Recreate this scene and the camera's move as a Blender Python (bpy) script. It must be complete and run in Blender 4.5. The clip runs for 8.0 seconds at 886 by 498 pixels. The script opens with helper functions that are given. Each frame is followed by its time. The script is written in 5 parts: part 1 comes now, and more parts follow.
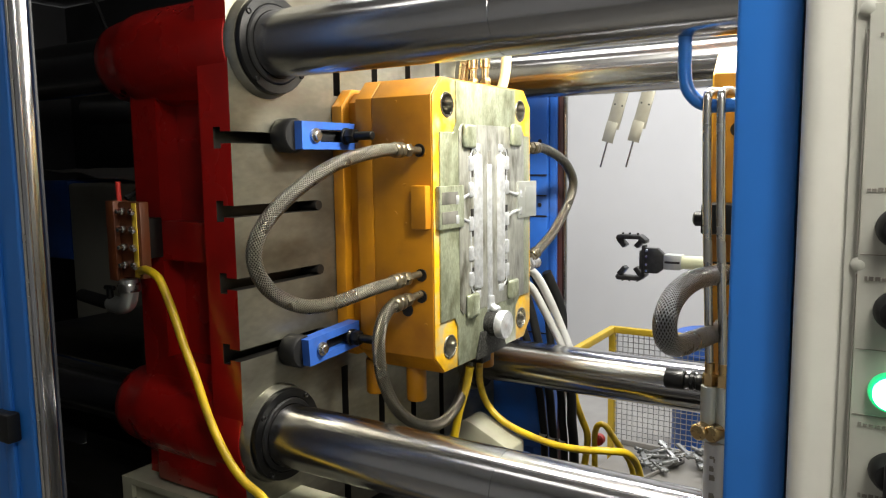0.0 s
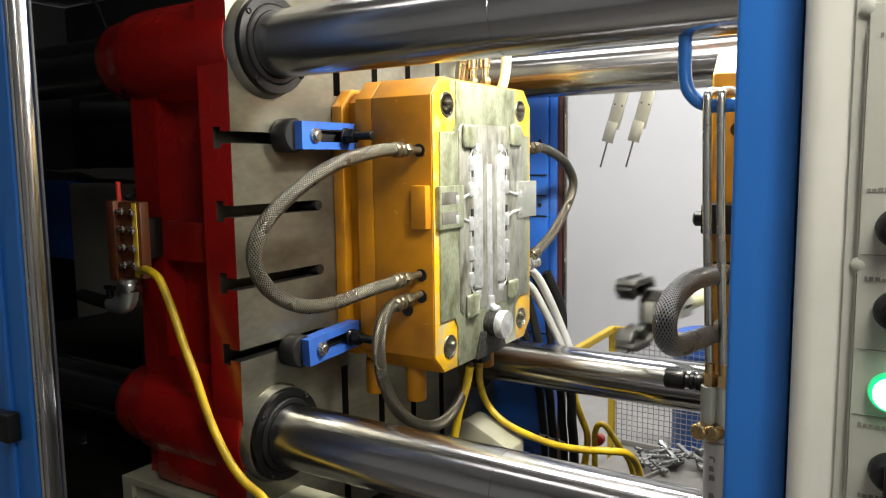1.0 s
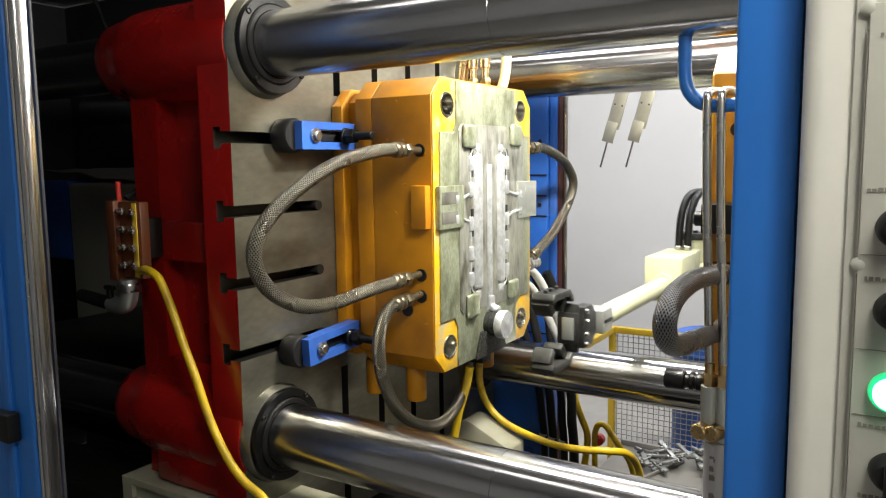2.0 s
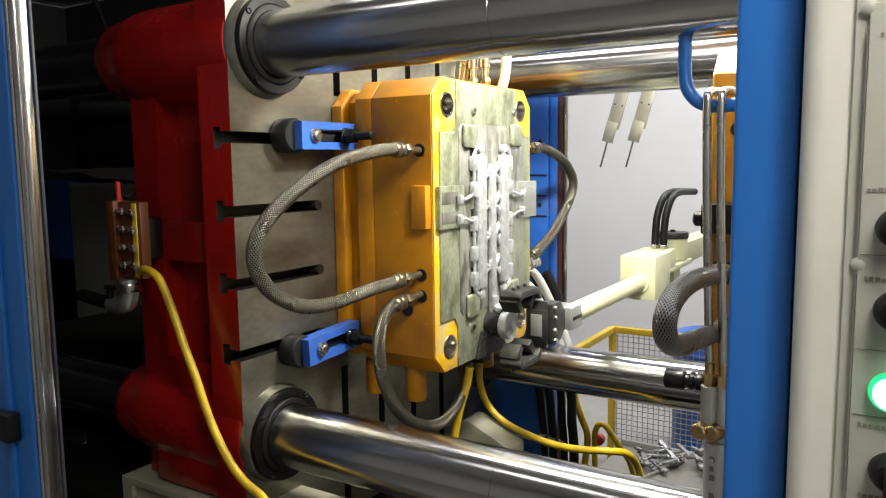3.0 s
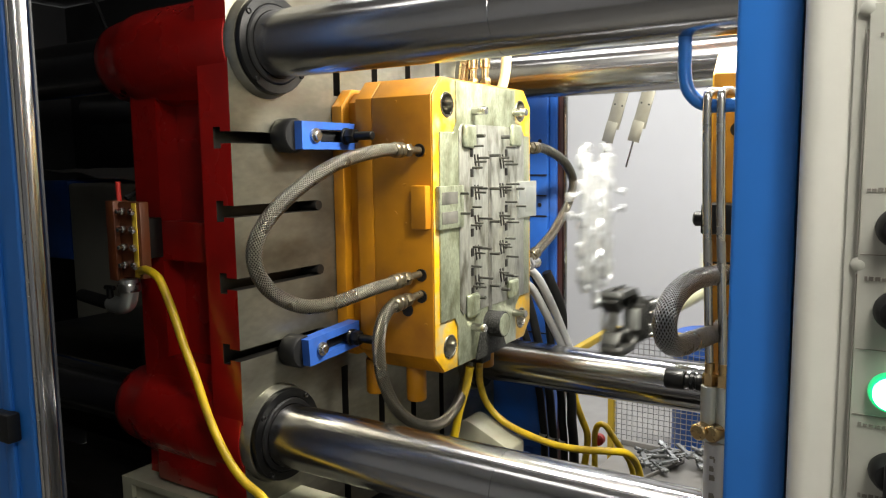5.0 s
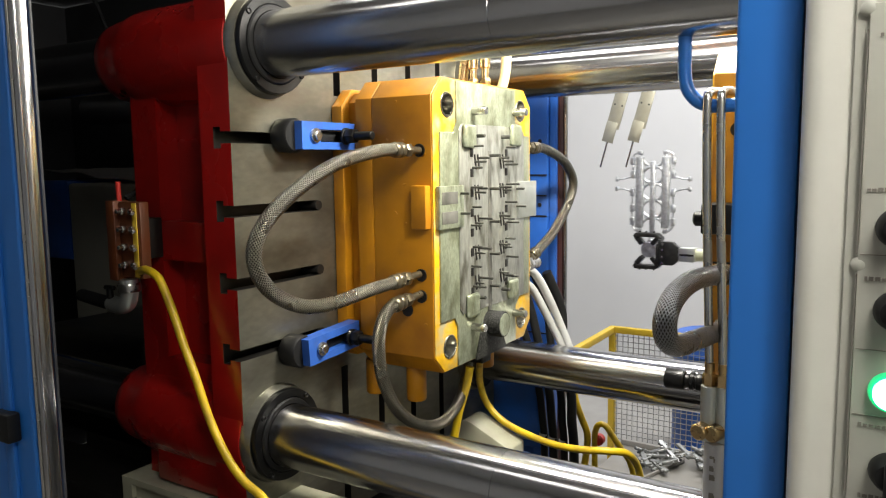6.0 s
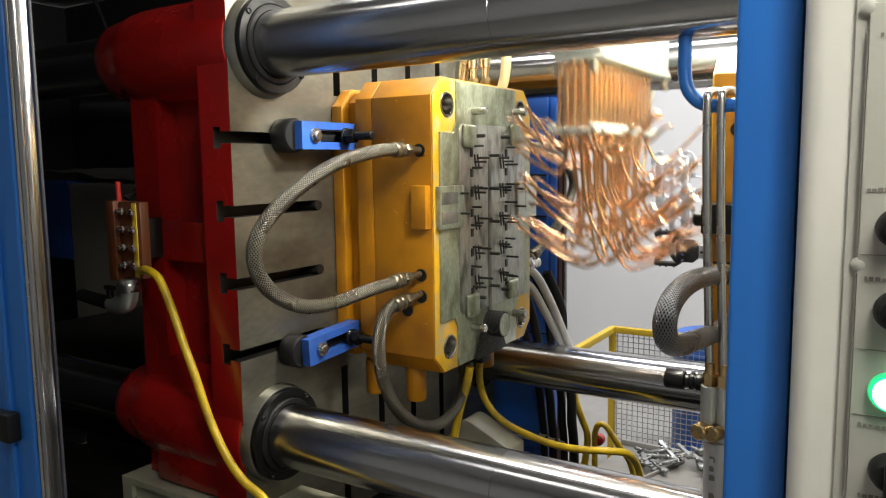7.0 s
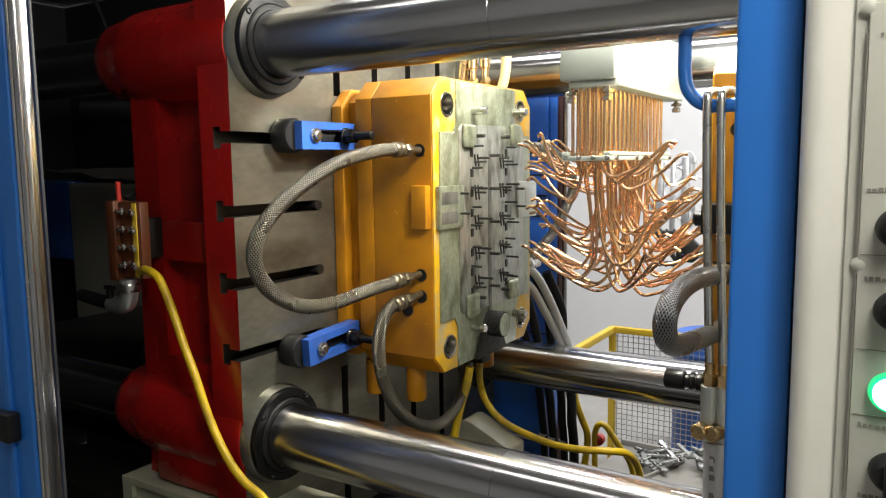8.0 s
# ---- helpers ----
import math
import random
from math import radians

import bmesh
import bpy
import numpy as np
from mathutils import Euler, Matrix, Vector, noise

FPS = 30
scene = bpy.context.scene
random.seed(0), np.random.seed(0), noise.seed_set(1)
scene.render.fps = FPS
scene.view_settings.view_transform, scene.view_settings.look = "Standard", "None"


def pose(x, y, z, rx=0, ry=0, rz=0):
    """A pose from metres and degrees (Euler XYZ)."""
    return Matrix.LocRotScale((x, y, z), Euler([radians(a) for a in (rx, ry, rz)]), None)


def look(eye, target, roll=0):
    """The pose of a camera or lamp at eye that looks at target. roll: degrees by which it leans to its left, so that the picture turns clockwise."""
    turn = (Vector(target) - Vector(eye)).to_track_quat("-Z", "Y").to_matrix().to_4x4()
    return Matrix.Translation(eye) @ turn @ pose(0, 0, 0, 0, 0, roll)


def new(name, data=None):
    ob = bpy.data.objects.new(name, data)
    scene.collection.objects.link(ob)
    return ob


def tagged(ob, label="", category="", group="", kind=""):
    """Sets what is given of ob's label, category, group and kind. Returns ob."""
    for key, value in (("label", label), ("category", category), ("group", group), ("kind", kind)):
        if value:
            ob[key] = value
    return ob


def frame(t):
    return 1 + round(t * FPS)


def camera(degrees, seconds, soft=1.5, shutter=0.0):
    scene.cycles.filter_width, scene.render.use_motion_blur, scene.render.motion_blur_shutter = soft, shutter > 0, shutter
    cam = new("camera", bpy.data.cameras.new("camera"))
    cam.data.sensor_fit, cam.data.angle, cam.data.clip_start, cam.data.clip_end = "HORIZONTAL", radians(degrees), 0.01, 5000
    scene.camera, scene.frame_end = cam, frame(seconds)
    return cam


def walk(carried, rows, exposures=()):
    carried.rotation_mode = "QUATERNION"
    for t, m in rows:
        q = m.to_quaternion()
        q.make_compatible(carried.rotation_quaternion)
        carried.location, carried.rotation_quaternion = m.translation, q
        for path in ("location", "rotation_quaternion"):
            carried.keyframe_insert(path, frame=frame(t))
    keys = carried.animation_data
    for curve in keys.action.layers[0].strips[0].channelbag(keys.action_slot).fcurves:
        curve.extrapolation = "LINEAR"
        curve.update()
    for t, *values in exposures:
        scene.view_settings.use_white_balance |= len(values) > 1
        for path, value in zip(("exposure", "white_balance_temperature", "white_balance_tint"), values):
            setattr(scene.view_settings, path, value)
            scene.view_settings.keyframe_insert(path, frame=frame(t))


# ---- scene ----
cam = camera(61.39, 8.0, 1.15, 0.85)
EYE = (1.0112, -1.0105, 1.4601)
AIM = (0.4857, -0.1675, 1.3458)
walk(cam, [(0.0, look(EYE, AIM, -0.72)), (8.0, look(EYE, AIM, -0.72))], exposures=[(0.0, 0.09), (7.6, 0.13), (8.0, 0.27)])

# ---- light ----
world = bpy.data.worlds.new("hall_air")
scene.world = world
world.use_nodes = True
world.node_tree.nodes["Background"].inputs[0].default_value = (0.75, 0.82, 0.9, 1)
world.node_tree.nodes["Background"].inputs[1].default_value = 0.03


def area_lamp(name, eye, aim, sx, sy, watts, color):
    data = bpy.data.lights.new(name, "AREA")
    data.shape, data.size, data.size_y, data.energy, data.color = "RECTANGLE", sx, sy, watts, color
    ob = new(name, data)
    ob.matrix_world = look(eye, aim)
    return ob


# work lamp under the machine's upper frame, above the open moulds
area_lamp("work_lamp", (0.72, 0.27, 1.97), (0.36, 0.43, 1.36), 0.34, 0.1, 27, (1.0, 0.95, 0.84))
# second work lamp on the guard's upper frame, in front
spot = bpy.data.lights.new("work_lamp", "SPOT")
spot.energy, spot.color, spot.spot_size, spot.spot_blend, spot.shadow_soft_size = 27, (1.0, 0.95, 0.84), radians(62), 0.9, 0.045
new("work_lamp", spot).matrix_world = look((0.88, -0.21, 1.83), (0.1, 0.1, 1.54))
# fluorescent rows under the hall's ceiling, then two added fills below it
area_lamp("hall_or_fill_lamp", (0.5, 2.75, 3.55), (0.2, 3.2, 0.0), 3.2, 0.5, 130, (0.98, 0.98, 1.0))
area_lamp("hall_or_fill_lamp", (-1.6, -1.0, 3.55), (-1.6, -0.99, 0.0), 2.8, 0.3, 17, (1.0, 0.97, 0.92))
area_lamp("hall_or_fill_lamp", (0.3, 0.5, 3.6), (0.3, 0.51, 0.0), 2.6, 0.6, 66, (1.0, 0.98, 0.94))
# added fill lights, no known lamps: front right, and low before the control panel
area_lamp("hall_or_fill_lamp", (2.5, -1.75, 3.0), (0.2, 0.1, 1.4), 0.9, 0.3, 6, (1.0, 0.96, 0.88))
area_lamp("hall_or_fill_lamp", (1.4, -1.05, 2.3), (1.95, -0.3, 1.3), 0.8, 0.3, 21, (1.0, 0.97, 0.92))

# ---- materials ----
def material(name, color, rough=0.5, metal=0.0, vary=0.15, scale=30.0, bump=0.15, dirt=None, dirt_amount=0.0,
             dirt_scale=6.0, stretch=(1, 1, 1), emit=None, coat=0.0):
    m = bpy.data.materials.new(name)
    m.use_nodes = True
    nt = m.node_tree
    n, l = nt.nodes, nt.links
    b = n["Principled BSDF"]
    co = n.new("ShaderNodeTexCoord")
    mp = n.new("ShaderNodeMapping")
    mp.inputs["Scale"].default_value = stretch
    l.new(co.outputs["Object"], mp.inputs["Vector"])
    fine = n.new("ShaderNodeTexNoise")
    fine.inputs["Scale"].default_value, fine.inputs["Detail"].default_value = scale, 6
    l.new(mp.outputs[0], fine.inputs["Vector"])
    wide = n.new("ShaderNodeTexNoise")
    wide.inputs["Scale"].default_value, wide.inputs["Detail"].default_value = dirt_scale, 5
    l.new(mp.outputs[0], wide.inputs["Vector"])
    mix = n.new("ShaderNodeMix")
    mix.data_type = "RGBA"
    mix.inputs["A"].default_value = tuple(c * (1 - vary) for c in color) + (1,)
    mix.inputs["B"].default_value = tuple(min(1, c * (1 + vary)) for c in color) + (1,)
    l.new(fine.outputs["Fac"], mix.inputs["Factor"])
    out = mix.outputs["Result"]
    if dirt:
        ramp = n.new("ShaderNodeMapRange")
        ramp.inputs["From Min"].default_value, ramp.inputs["From Max"].default_value = 0.46, 0.7
        ramp.inputs["To Max"].default_value = dirt_amount
        l.new(wide.outputs["Fac"], ramp.inputs["Value"])
        mix2 = n.new("ShaderNodeMix")
        mix2.data_type = "RGBA"
        l.new(ramp.outputs[0], mix2.inputs["Factor"])
        l.new(out, mix2.inputs["A"])
        mix2.inputs["B"].default_value = tuple(dirt) + (1,)
        out = mix2.outputs["Result"]
    l.new(out, b.inputs["Base Color"])
    rr = n.new("ShaderNodeMapRange")
    rr.inputs["To Min"].default_value, rr.inputs["To Max"].default_value = max(0.02, rough * 0.65), min(1, rough * 1.35)
    l.new(wide.outputs["Fac"], rr.inputs["Value"])
    l.new(rr.outputs[0], b.inputs["Roughness"])
    b.inputs["Metallic"].default_value = metal
    b.inputs["Coat Weight"].default_value = coat
    if bump:
        bp = n.new("ShaderNodeBump")
        bp.inputs["Strength"].default_value, bp.inputs["Distance"].default_value = bump, 0.002
        l.new(fine.outputs["Fac"], bp.inputs["Height"])
        l.new(bp.outputs[0], b.inputs["Normal"])
    if emit:
        b.inputs["Emission Color"].default_value = tuple(emit[:3]) + (1,)
        b.inputs["Emission Strength"].default_value = emit[3]
    return m


def braid_material(name, color, metal=1.0, turns=15.0, rows=10.0, dirt=(0.20, 0.18, 0.135)):
    """Woven wire: two families of slanting strands over the tube's own length (u, metres) and girth (v, 0 to 1)."""
    m = material(name, color, 0.30, metal, 0.2, 60, 0.0, dirt, 0.5, 9)
    nt = m.node_tree
    n, l = nt.nodes, nt.links
    b = n["Principled BSDF"]
    uv = n.new("ShaderNodeUVMap")
    sep = n.new("ShaderNodeSeparateXYZ")
    l.new(uv.outputs[0], sep.inputs[0])

    def strand(sign):
        a = n.new("ShaderNodeMath")
        a.operation = "MULTIPLY"
        a.inputs[1].default_value = 95.0 * rows
        l.new(sep.outputs["X"], a.inputs[0])
        c = n.new("ShaderNodeMath")
        c.operation = "MULTIPLY_ADD"
        c.inputs[1].default_value = sign * turns * 2 * math.pi
        l.new(sep.outputs["Y"], c.inputs[0])
        l.new(a.outputs[0], c.inputs[2])
        s = n.new("ShaderNodeMath")
        s.operation = "SINE"
        l.new(c.outputs[0], s.inputs[0])
        return s

    p, q = strand(1), strand(-1)
    mx = n.new("ShaderNodeMath")
    mx.operation = "MAXIMUM"
    l.new(p.outputs[0], mx.inputs[0])
    l.new(q.outputs[0], mx.inputs[1])
    bp = n.new("ShaderNodeBump")
    bp.inputs["Strength"].default_value, bp.inputs["Distance"].default_value = 0.9, 0.0009
    l.new(mx.outputs[0], bp.inputs["Height"])
    l.new(bp.outputs[0], b.inputs["Normal"])
    # darker between the strands
    lift = n.new("ShaderNodeMapRange")
    lift.inputs["From Min"].default_value, lift.inputs["From Max"].default_value = -0.2, 0.85
    lift.inputs["To Min"].default_value, lift.inputs["To Max"].default_value = 0.05, 1.0
    l.new(mx.outputs[0], lift.inputs["Value"])
    gap_tone = n.new("ShaderNodeMix")
    gap_tone.data_type = "RGBA"
    old = b.inputs["Base Color"].links[0].from_socket
    l.new(lift.outputs[0], gap_tone.inputs["Factor"])
    gap_tone.inputs["A"].default_value = (0.03, 0.026, 0.02, 1)
    l.new(old, gap_tone.inputs["B"])
    l.new(gap_tone.outputs["Result"], b.inputs["Base Color"])
    return m


M = {}
M["red"] = material("red_machine_paint", (0.31, 0.006, 0.004), 0.28, 0, 0.14, 40, 0.12, (0.10, 0.006, 0.005), 0.5, 6, coat=0.35)
M["steel_face"] = material("ground_platen_steel", (0.225, 0.22, 0.178), 0.33, 0.8, 0.25, 45, 0.1, (0.095, 0.082, 0.06), 0.85, 5, (1, 1, 2.2))
# oily dark steel parts; also holds the shade of slots and cavities as colour
M["steel_dark"] = material("oily_or_shaded_dark_steel", (0.028, 0.026, 0.023), 0.4, 0.6, 0.3, 40, 0.2)
M["chrome"] = material("chromed_steel", (0.46, 0.46, 0.47), 0.19, 1, 0.05, 20, 0.01, (0.40, 0.39, 0.37), 0.5, 5, (0.3, 1, 1))
nt = M["chrome"].node_tree
tan = nt.nodes.new("ShaderNodeTangent")
tan.direction_type, tan.axis = "RADIAL", "X"
nt.links.new(tan.outputs[0], nt.nodes["Principled BSDF"].inputs["Tangent"])
nt.nodes["Principled BSDF"].inputs["Anisotropic"].default_value = 0.75
nt.nodes["Principled BSDF"].inputs["Anisotropic Rotation"].default_value = 0.25
M["black_steel"] = material("blackened_steel", (0.028, 0.028, 0.028), 0.34, 0.85, 0.25, 50, 0.15)
M["black_rubber"] = material("black_rubber", (0.010, 0.010, 0.010), 0.5, 0, 0.2, 60, 0.1)
M["black_rubber"].node_tree.nodes["Principled BSDF"].inputs["Specular IOR Level"].default_value = 0.25
M["orange"] = material("orange_mould_paint", (0.41, 0.168, 0.003), 0.42, 0, 0.14, 26, 0.35, (0.20, 0.072, 0.004), 0.75, 9)
M["yellow_worn"] = material("worn_yellow_mould_paint", (0.60, 0.34, 0.008), 0.45, 0, 0.2, 60, 0.35, (0.34, 0.32, 0.20), 0.9, 24)
M["mould_steel"] = material("greenish_mould_steel", (0.34, 0.37, 0.265), 0.36, 0.6, 0.45, 130, 0.6, (0.14, 0.15, 0.085), 0.9, 22, (1, 1.3, 0.8))
M["insert_steel"] = material("heat_stained_insert_steel", (0.42, 0.425, 0.38), 0.36, 0.7, 0.5, 60, 0.5, (0.10, 0.095, 0.065), 0.95, 22, (1, 1.7, 0.6))
M["soot"] = material("burnt_grease", (0.007, 0.007, 0.006), 0.6, 0.0, 0.6, 160, 0.5, (0.30, 0.30, 0.28), 0.22, 330)
M["soot"].node_tree.nodes["Principled BSDF"].inputs["Specular IOR Level"].default_value = 0.2
M["gripper"] = material("worn_gripper_steel", (0.052, 0.053, 0.050), 0.42, 0.7, 0.3, 60, 0.2, (0.12, 0.12, 0.11), 0.35, 30)
M["casting"] = material("fresh_cast_aluminium", (0.62, 0.64, 0.66), 0.42, 0.7, 0.3, 110, 0.8, (0.36, 0.37, 0.38), 0.8, 45)
M["blue_clamp"] = material("blue_clamp_paint", (0.028, 0.10, 0.40), 0.38, 0, 0.12, 40, 0.1, (0.02, 0.03, 0.08), 0.4, 25)
M["blue"] = material("blue_guard_paint", (0.020, 0.15, 0.50), 0.36, 0, 0.06, 25, 0.05, (0.016, 0.11, 0.37), 0.35, 4)
M["blue_far"] = material("scratched_blue_frame_paint", (0.018, 0.10, 0.42), 0.4, 0, 0.12, 25, 0.08, (0.05, 0.08, 0.16), 0.5, 9)
M["steel"] = material("bright_steel", (0.58, 0.57, 0.54), 0.26, 1, 0.12, 50, 0.08, (0.35, 0.33, 0.28), 0.4, 14)
M["bush_steel"] = material("oily_bush_steel", (0.30, 0.29, 0.25), 0.28, 1, 0.15, 50, 0.05, (0.15, 0.13, 0.09), 0.5, 30)
M["copper"] = material("copper_tube", (0.90, 0.56, 0.34), 0.24, 1, 0.14, 40, 0.03, (0.55, 0.30, 0.18), 0.5, 12)
M["brass"] = material("brass", (0.58, 0.42, 0.21), 0.28, 1, 0.15, 60, 0.08, (0.4, 0.24, 0.12), 0.4, 30)
M["alu"] = material("raw_aluminium", (0.62, 0.64, 0.60), 0.4, 0.85, 0.08, 50, 0.1, (0.42, 0.44, 0.40), 0.5, 12)
M["manifold"] = material("grey_green_manifold_paint", (0.48, 0.53, 0.47), 0.45, 0.2, 0.08, 30, 0.1, (0.36, 0.40, 0.34), 0.5, 8)
M["beige"] = material("cream_robot_paint", (0.66, 0.67, 0.43), 0.4, 0, 0.06, 30, 0.05, (0.52, 0.52, 0.34), 0.35, 8)
M["cream"] = material("cream_panel_plastic", (0.74, 0.72, 0.63), 0.4, 0, 0.04, 60, 0.06, (0.50, 0.49, 0.40), 0.4, 7)
M["panel"] = material("grey_panel_plate", (0.43, 0.425, 0.36), 0.42, 0, 0.05, 80, 0.05, (0.38, 0.36, 0.30), 0.4, 9)
M["ink"] = material("grey_print", (0.20, 0.18, 0.15), 0.6, 0, 0.1, 80, 0.0)
M["lamp_green"] = material("lit_green_lens", (0.1, 0.8, 0.4), 0.3, 0, 0.05, 50, 0, emit=(0.25, 1.0, 0.6, 7.0))
M["lamp_rim"] = material("green_lamp_rim", (0.02, 0.5, 0.2), 0.3, 0, 0.05, 50, 0, emit=(0.02, 0.8, 0.25, 0.7))
M["yellow_hose"] = material("yellow_rubber_hose", (0.62, 0.42, 0.01), 0.4, 0, 0.12, 40, 0.1, (0.16, 0.10, 0.02), 0.7, 16)
M["white_hose"] = material("pale_grey_hose", (0.55, 0.56, 0.54), 0.45, 0, 0.1, 40, 0.1, (0.3, 0.3, 0.28), 0.4, 12)
M["braid"] = braid_material("steel_braid", (0.225, 0.21, 0.16), 1.0, 15.0, 13.5, (0.11, 0.10, 0.075))
M["braid_fine"] = braid_material("fine_steel_braid", (0.27, 0.27, 0.28), 1.0, 22.0, 16.0, (0.14, 0.14, 0.145))
M["wall"] = material("pale_hall_wall_paint", (0.62, 0.62, 0.62), 0.7, 0, 0.03, 6, 0.05, (0.56, 0.56, 0.56), 0.5, 0.8)
M["floor"] = material("grey_concrete_floor", (0.30, 0.29, 0.27), 0.5, 0, 0.15, 12, 0.1, (0.18, 0.17, 0.15), 0.5, 1.4)
M["ceiling"] = material("pale_ceiling_sheet", (0.55, 0.55, 0.54), 0.8, 0, 0.05, 4, 0.05)
M["dark_panel"] = material("dark_grey_guard_sheet", (0.035, 0.036, 0.04), 0.5, 0, 0.2, 20, 0.05)
M["bed"] = material("oily_pale_bed_paint", (0.36, 0.355, 0.26), 0.45, 0, 0.1, 20, 0.1, (0.22, 0.20, 0.15), 0.7, 9)
M["tray"] = material("galvanised_tray_sheet", (0.26, 0.25, 0.23), 0.42, 0.3, 0.08, 14, 0.05, (0.17, 0.16, 0.14), 0.6, 4)
M["scrap"] = material("dull_aluminium_scrap", (0.24, 0.245, 0.24), 0.4, 0.8, 0.3, 40, 0.2)
M["fence_yellow"] = material("yellow_fence_paint", (0.62, 0.42, 0.03), 0.45, 0, 0.1, 30, 0.05, (0.4, 0.26, 0.04), 0.4, 8)
M["mesh_wire"] = material("grey_mesh_wire", (0.36, 0.36, 0.35), 0.45, 0.6, 0.1, 40, 0.0)
M["cabinet"] = material("grey_beige_cabinet_paint", (0.34, 0.34, 0.29), 0.5, 0, 0.05, 20, 0.05, (0.24, 0.24, 0.20), 0.5, 5)
M["paper"] = material("crumpled_grey_sheet", (0.22, 0.21, 0.20), 0.7, 0, 0.1, 30, 0.3)
M["clear_tube"] = material("milky_plastic_tube", (0.50, 0.49, 0.50), 0.3, 0, 0.06, 30, 0.05)
M["red_cap"] = material("red_plastic", (0.5, 0.03, 0.02), 0.4, 0, 0.1, 30, 0.05)
M["bore"] = material("black_bore", (0.012, 0.011, 0.01), 0.5, 0, 0.2, 30, 0.0)
M["bore"].node_tree.nodes["Principled BSDF"].inputs["Specular IOR Level"].default_value = 0.05
M["channel"] = material("dull_channel_steel", (0.20, 0.195, 0.17), 0.4, 0.5, 0.4, 40, 0.2, (0.05, 0.05, 0.04), 0.8, 18)
M["pin_steel"] = material("dark_pin_steel", (0.09, 0.09, 0.08), 0.35, 0.7, 0.2, 60, 0.05)
M["fitting"] = material("brownish_plated_fitting", (0.135, 0.115, 0.075), 0.30, 0.8, 0.25, 50, 0.1, (0.06, 0.045, 0.03), 0.7, 40)
M["blade"] = material("dull_olive_blade_sheet", (0.36, 0.35, 0.28), 0.45, 0.4, 0.1, 40, 0.05, (0.22, 0.2, 0.15), 0.5, 20)
M["pale_pipe"] = material("pale_yellow_plastic", (0.70, 0.62, 0.33), 0.4, 0, 0.08, 30, 0.05)
M["dark_red"] = material("dark_red_rubber", (0.045, 0.008, 0.007), 0.6, 0, 0.1, 30, 0.05)
M["rust"] = material("rusty_orange_valve_paint", (0.13, 0.035, 0.010), 0.5, 0.1, 0.25, 40, 0.2, (0.08, 0.04, 0.02), 0.6, 20)

# ---- building tools ----
BASE = {}


def thing(name, base, label, category, group="", kind=""):
    ob = new(name)
    ob.empty_display_size = 0.05
    ob.location = base
    BASE[ob.name] = Vector(base)
    return tagged(ob, label, category, group, kind)


def finish(bm, name, mat, sharp=38):
    me = bpy.data.meshes.new(name)
    bmesh.ops.recalc_face_normals(bm, faces=bm.faces[:])
    bm.to_mesh(me)
    bm.free()
    for m in (mat if isinstance(mat, (list, tuple)) else [mat]):
        me.materials.append(m)
    me.polygons.foreach_set("use_smooth", [True] * len(me.polygons))
    me.set_sharp_from_angle(angle=radians(sharp))
    return me


def part(name, bm, mat, parent, label=""):
    base = BASE[parent.name]
    bmesh.ops.translate(bm, verts=bm.verts[:], vec=-base)
    ob = new(name, finish(bm, name, mat))
    ob.parent = parent
    BASE[ob.name] = base
    return tagged(ob, label)


def solo(name, bm, mat, label, category, group="", kind=""):
    """A thing that is one mesh, with its origin at its lowest middle."""
    co = [v.co for v in bm.verts]
    lo = Vector([min(c[i] for c in co) for i in range(3)])
    hi = Vector([max(c[i] for c in co) for i in range(3)])
    base = Vector(((lo.x + hi.x) / 2, (lo.y + hi.y) / 2, lo.z))
    bmesh.ops.translate(bm, verts=bm.verts[:], vec=-base)
    ob = new(name, finish(bm, name, mat))
    ob.location = base
    BASE[ob.name] = base
    return tagged(ob, label, category, group, kind)


def drill(ob, cutters):
    """Cuts real holes into a part; cutters are bmeshes in world places."""
    bm = bmesh.new()
    for c in cutters:
        add(bm, c)
    bmesh.ops.translate(bm, verts=bm.verts[:], vec=-BASE[ob.name])
    bmesh.ops.recalc_face_normals(bm, faces=bm.faces[:])
    me = bpy.data.meshes.new("cutter")
    bm.to_mesh(me)
    bm.free()
    tool = new("cutter", me)
    tool.parent = ob.parent
    mod = ob.modifiers.new("drill", "BOOLEAN")
    mod.operation, mod.object, mod.solver = "DIFFERENCE", tool, "EXACT"
    bpy.context.view_layer.update()
    cut = bpy.data.meshes.new_from_object(ob.evaluated_get(bpy.context.evaluated_depsgraph_get()))
    ob.modifiers.clear()
    ob.data = cut
    bpy.data.objects.remove(tool)
    bpy.data.meshes.remove(me)


def structure(name, bm, mat, label):
    ob = new(name, finish(bm, name, mat))
    BASE[ob.name] = Vector((0, 0, 0))
    return tagged(ob, label, "", "", "structure")


def add(bm, other):
    me = bpy.data.meshes.new("join")
    other.to_mesh(me)
    other.free()
    bm.from_mesh(me)
    bpy.data.meshes.remove(me)
    return bm


def join(*bms):
    for b in bms[1:]:
        add(bms[0], b)
    return bms[0]


def box(x0, x1, y0, y1, z0, z1, bevel=0.0, seg=2):
    bm = bmesh.new()
    bmesh.ops.create_cube(bm, size=1)
    for v in bm.verts:
        v.co = Vector((x0 if v.co.x < 0 else x1, y0 if v.co.y < 0 else y1, z0 if v.co.z < 0 else z1))
    if bevel:
        bmesh.ops.bevel(bm, geom=bm.edges[:], offset=bevel, segments=seg, affect="EDGES", profile=0.5)
    return bm


def turned(bm, m):
    bmesh.ops.transform(bm, matrix=m, verts=bm.verts[:])
    return bm


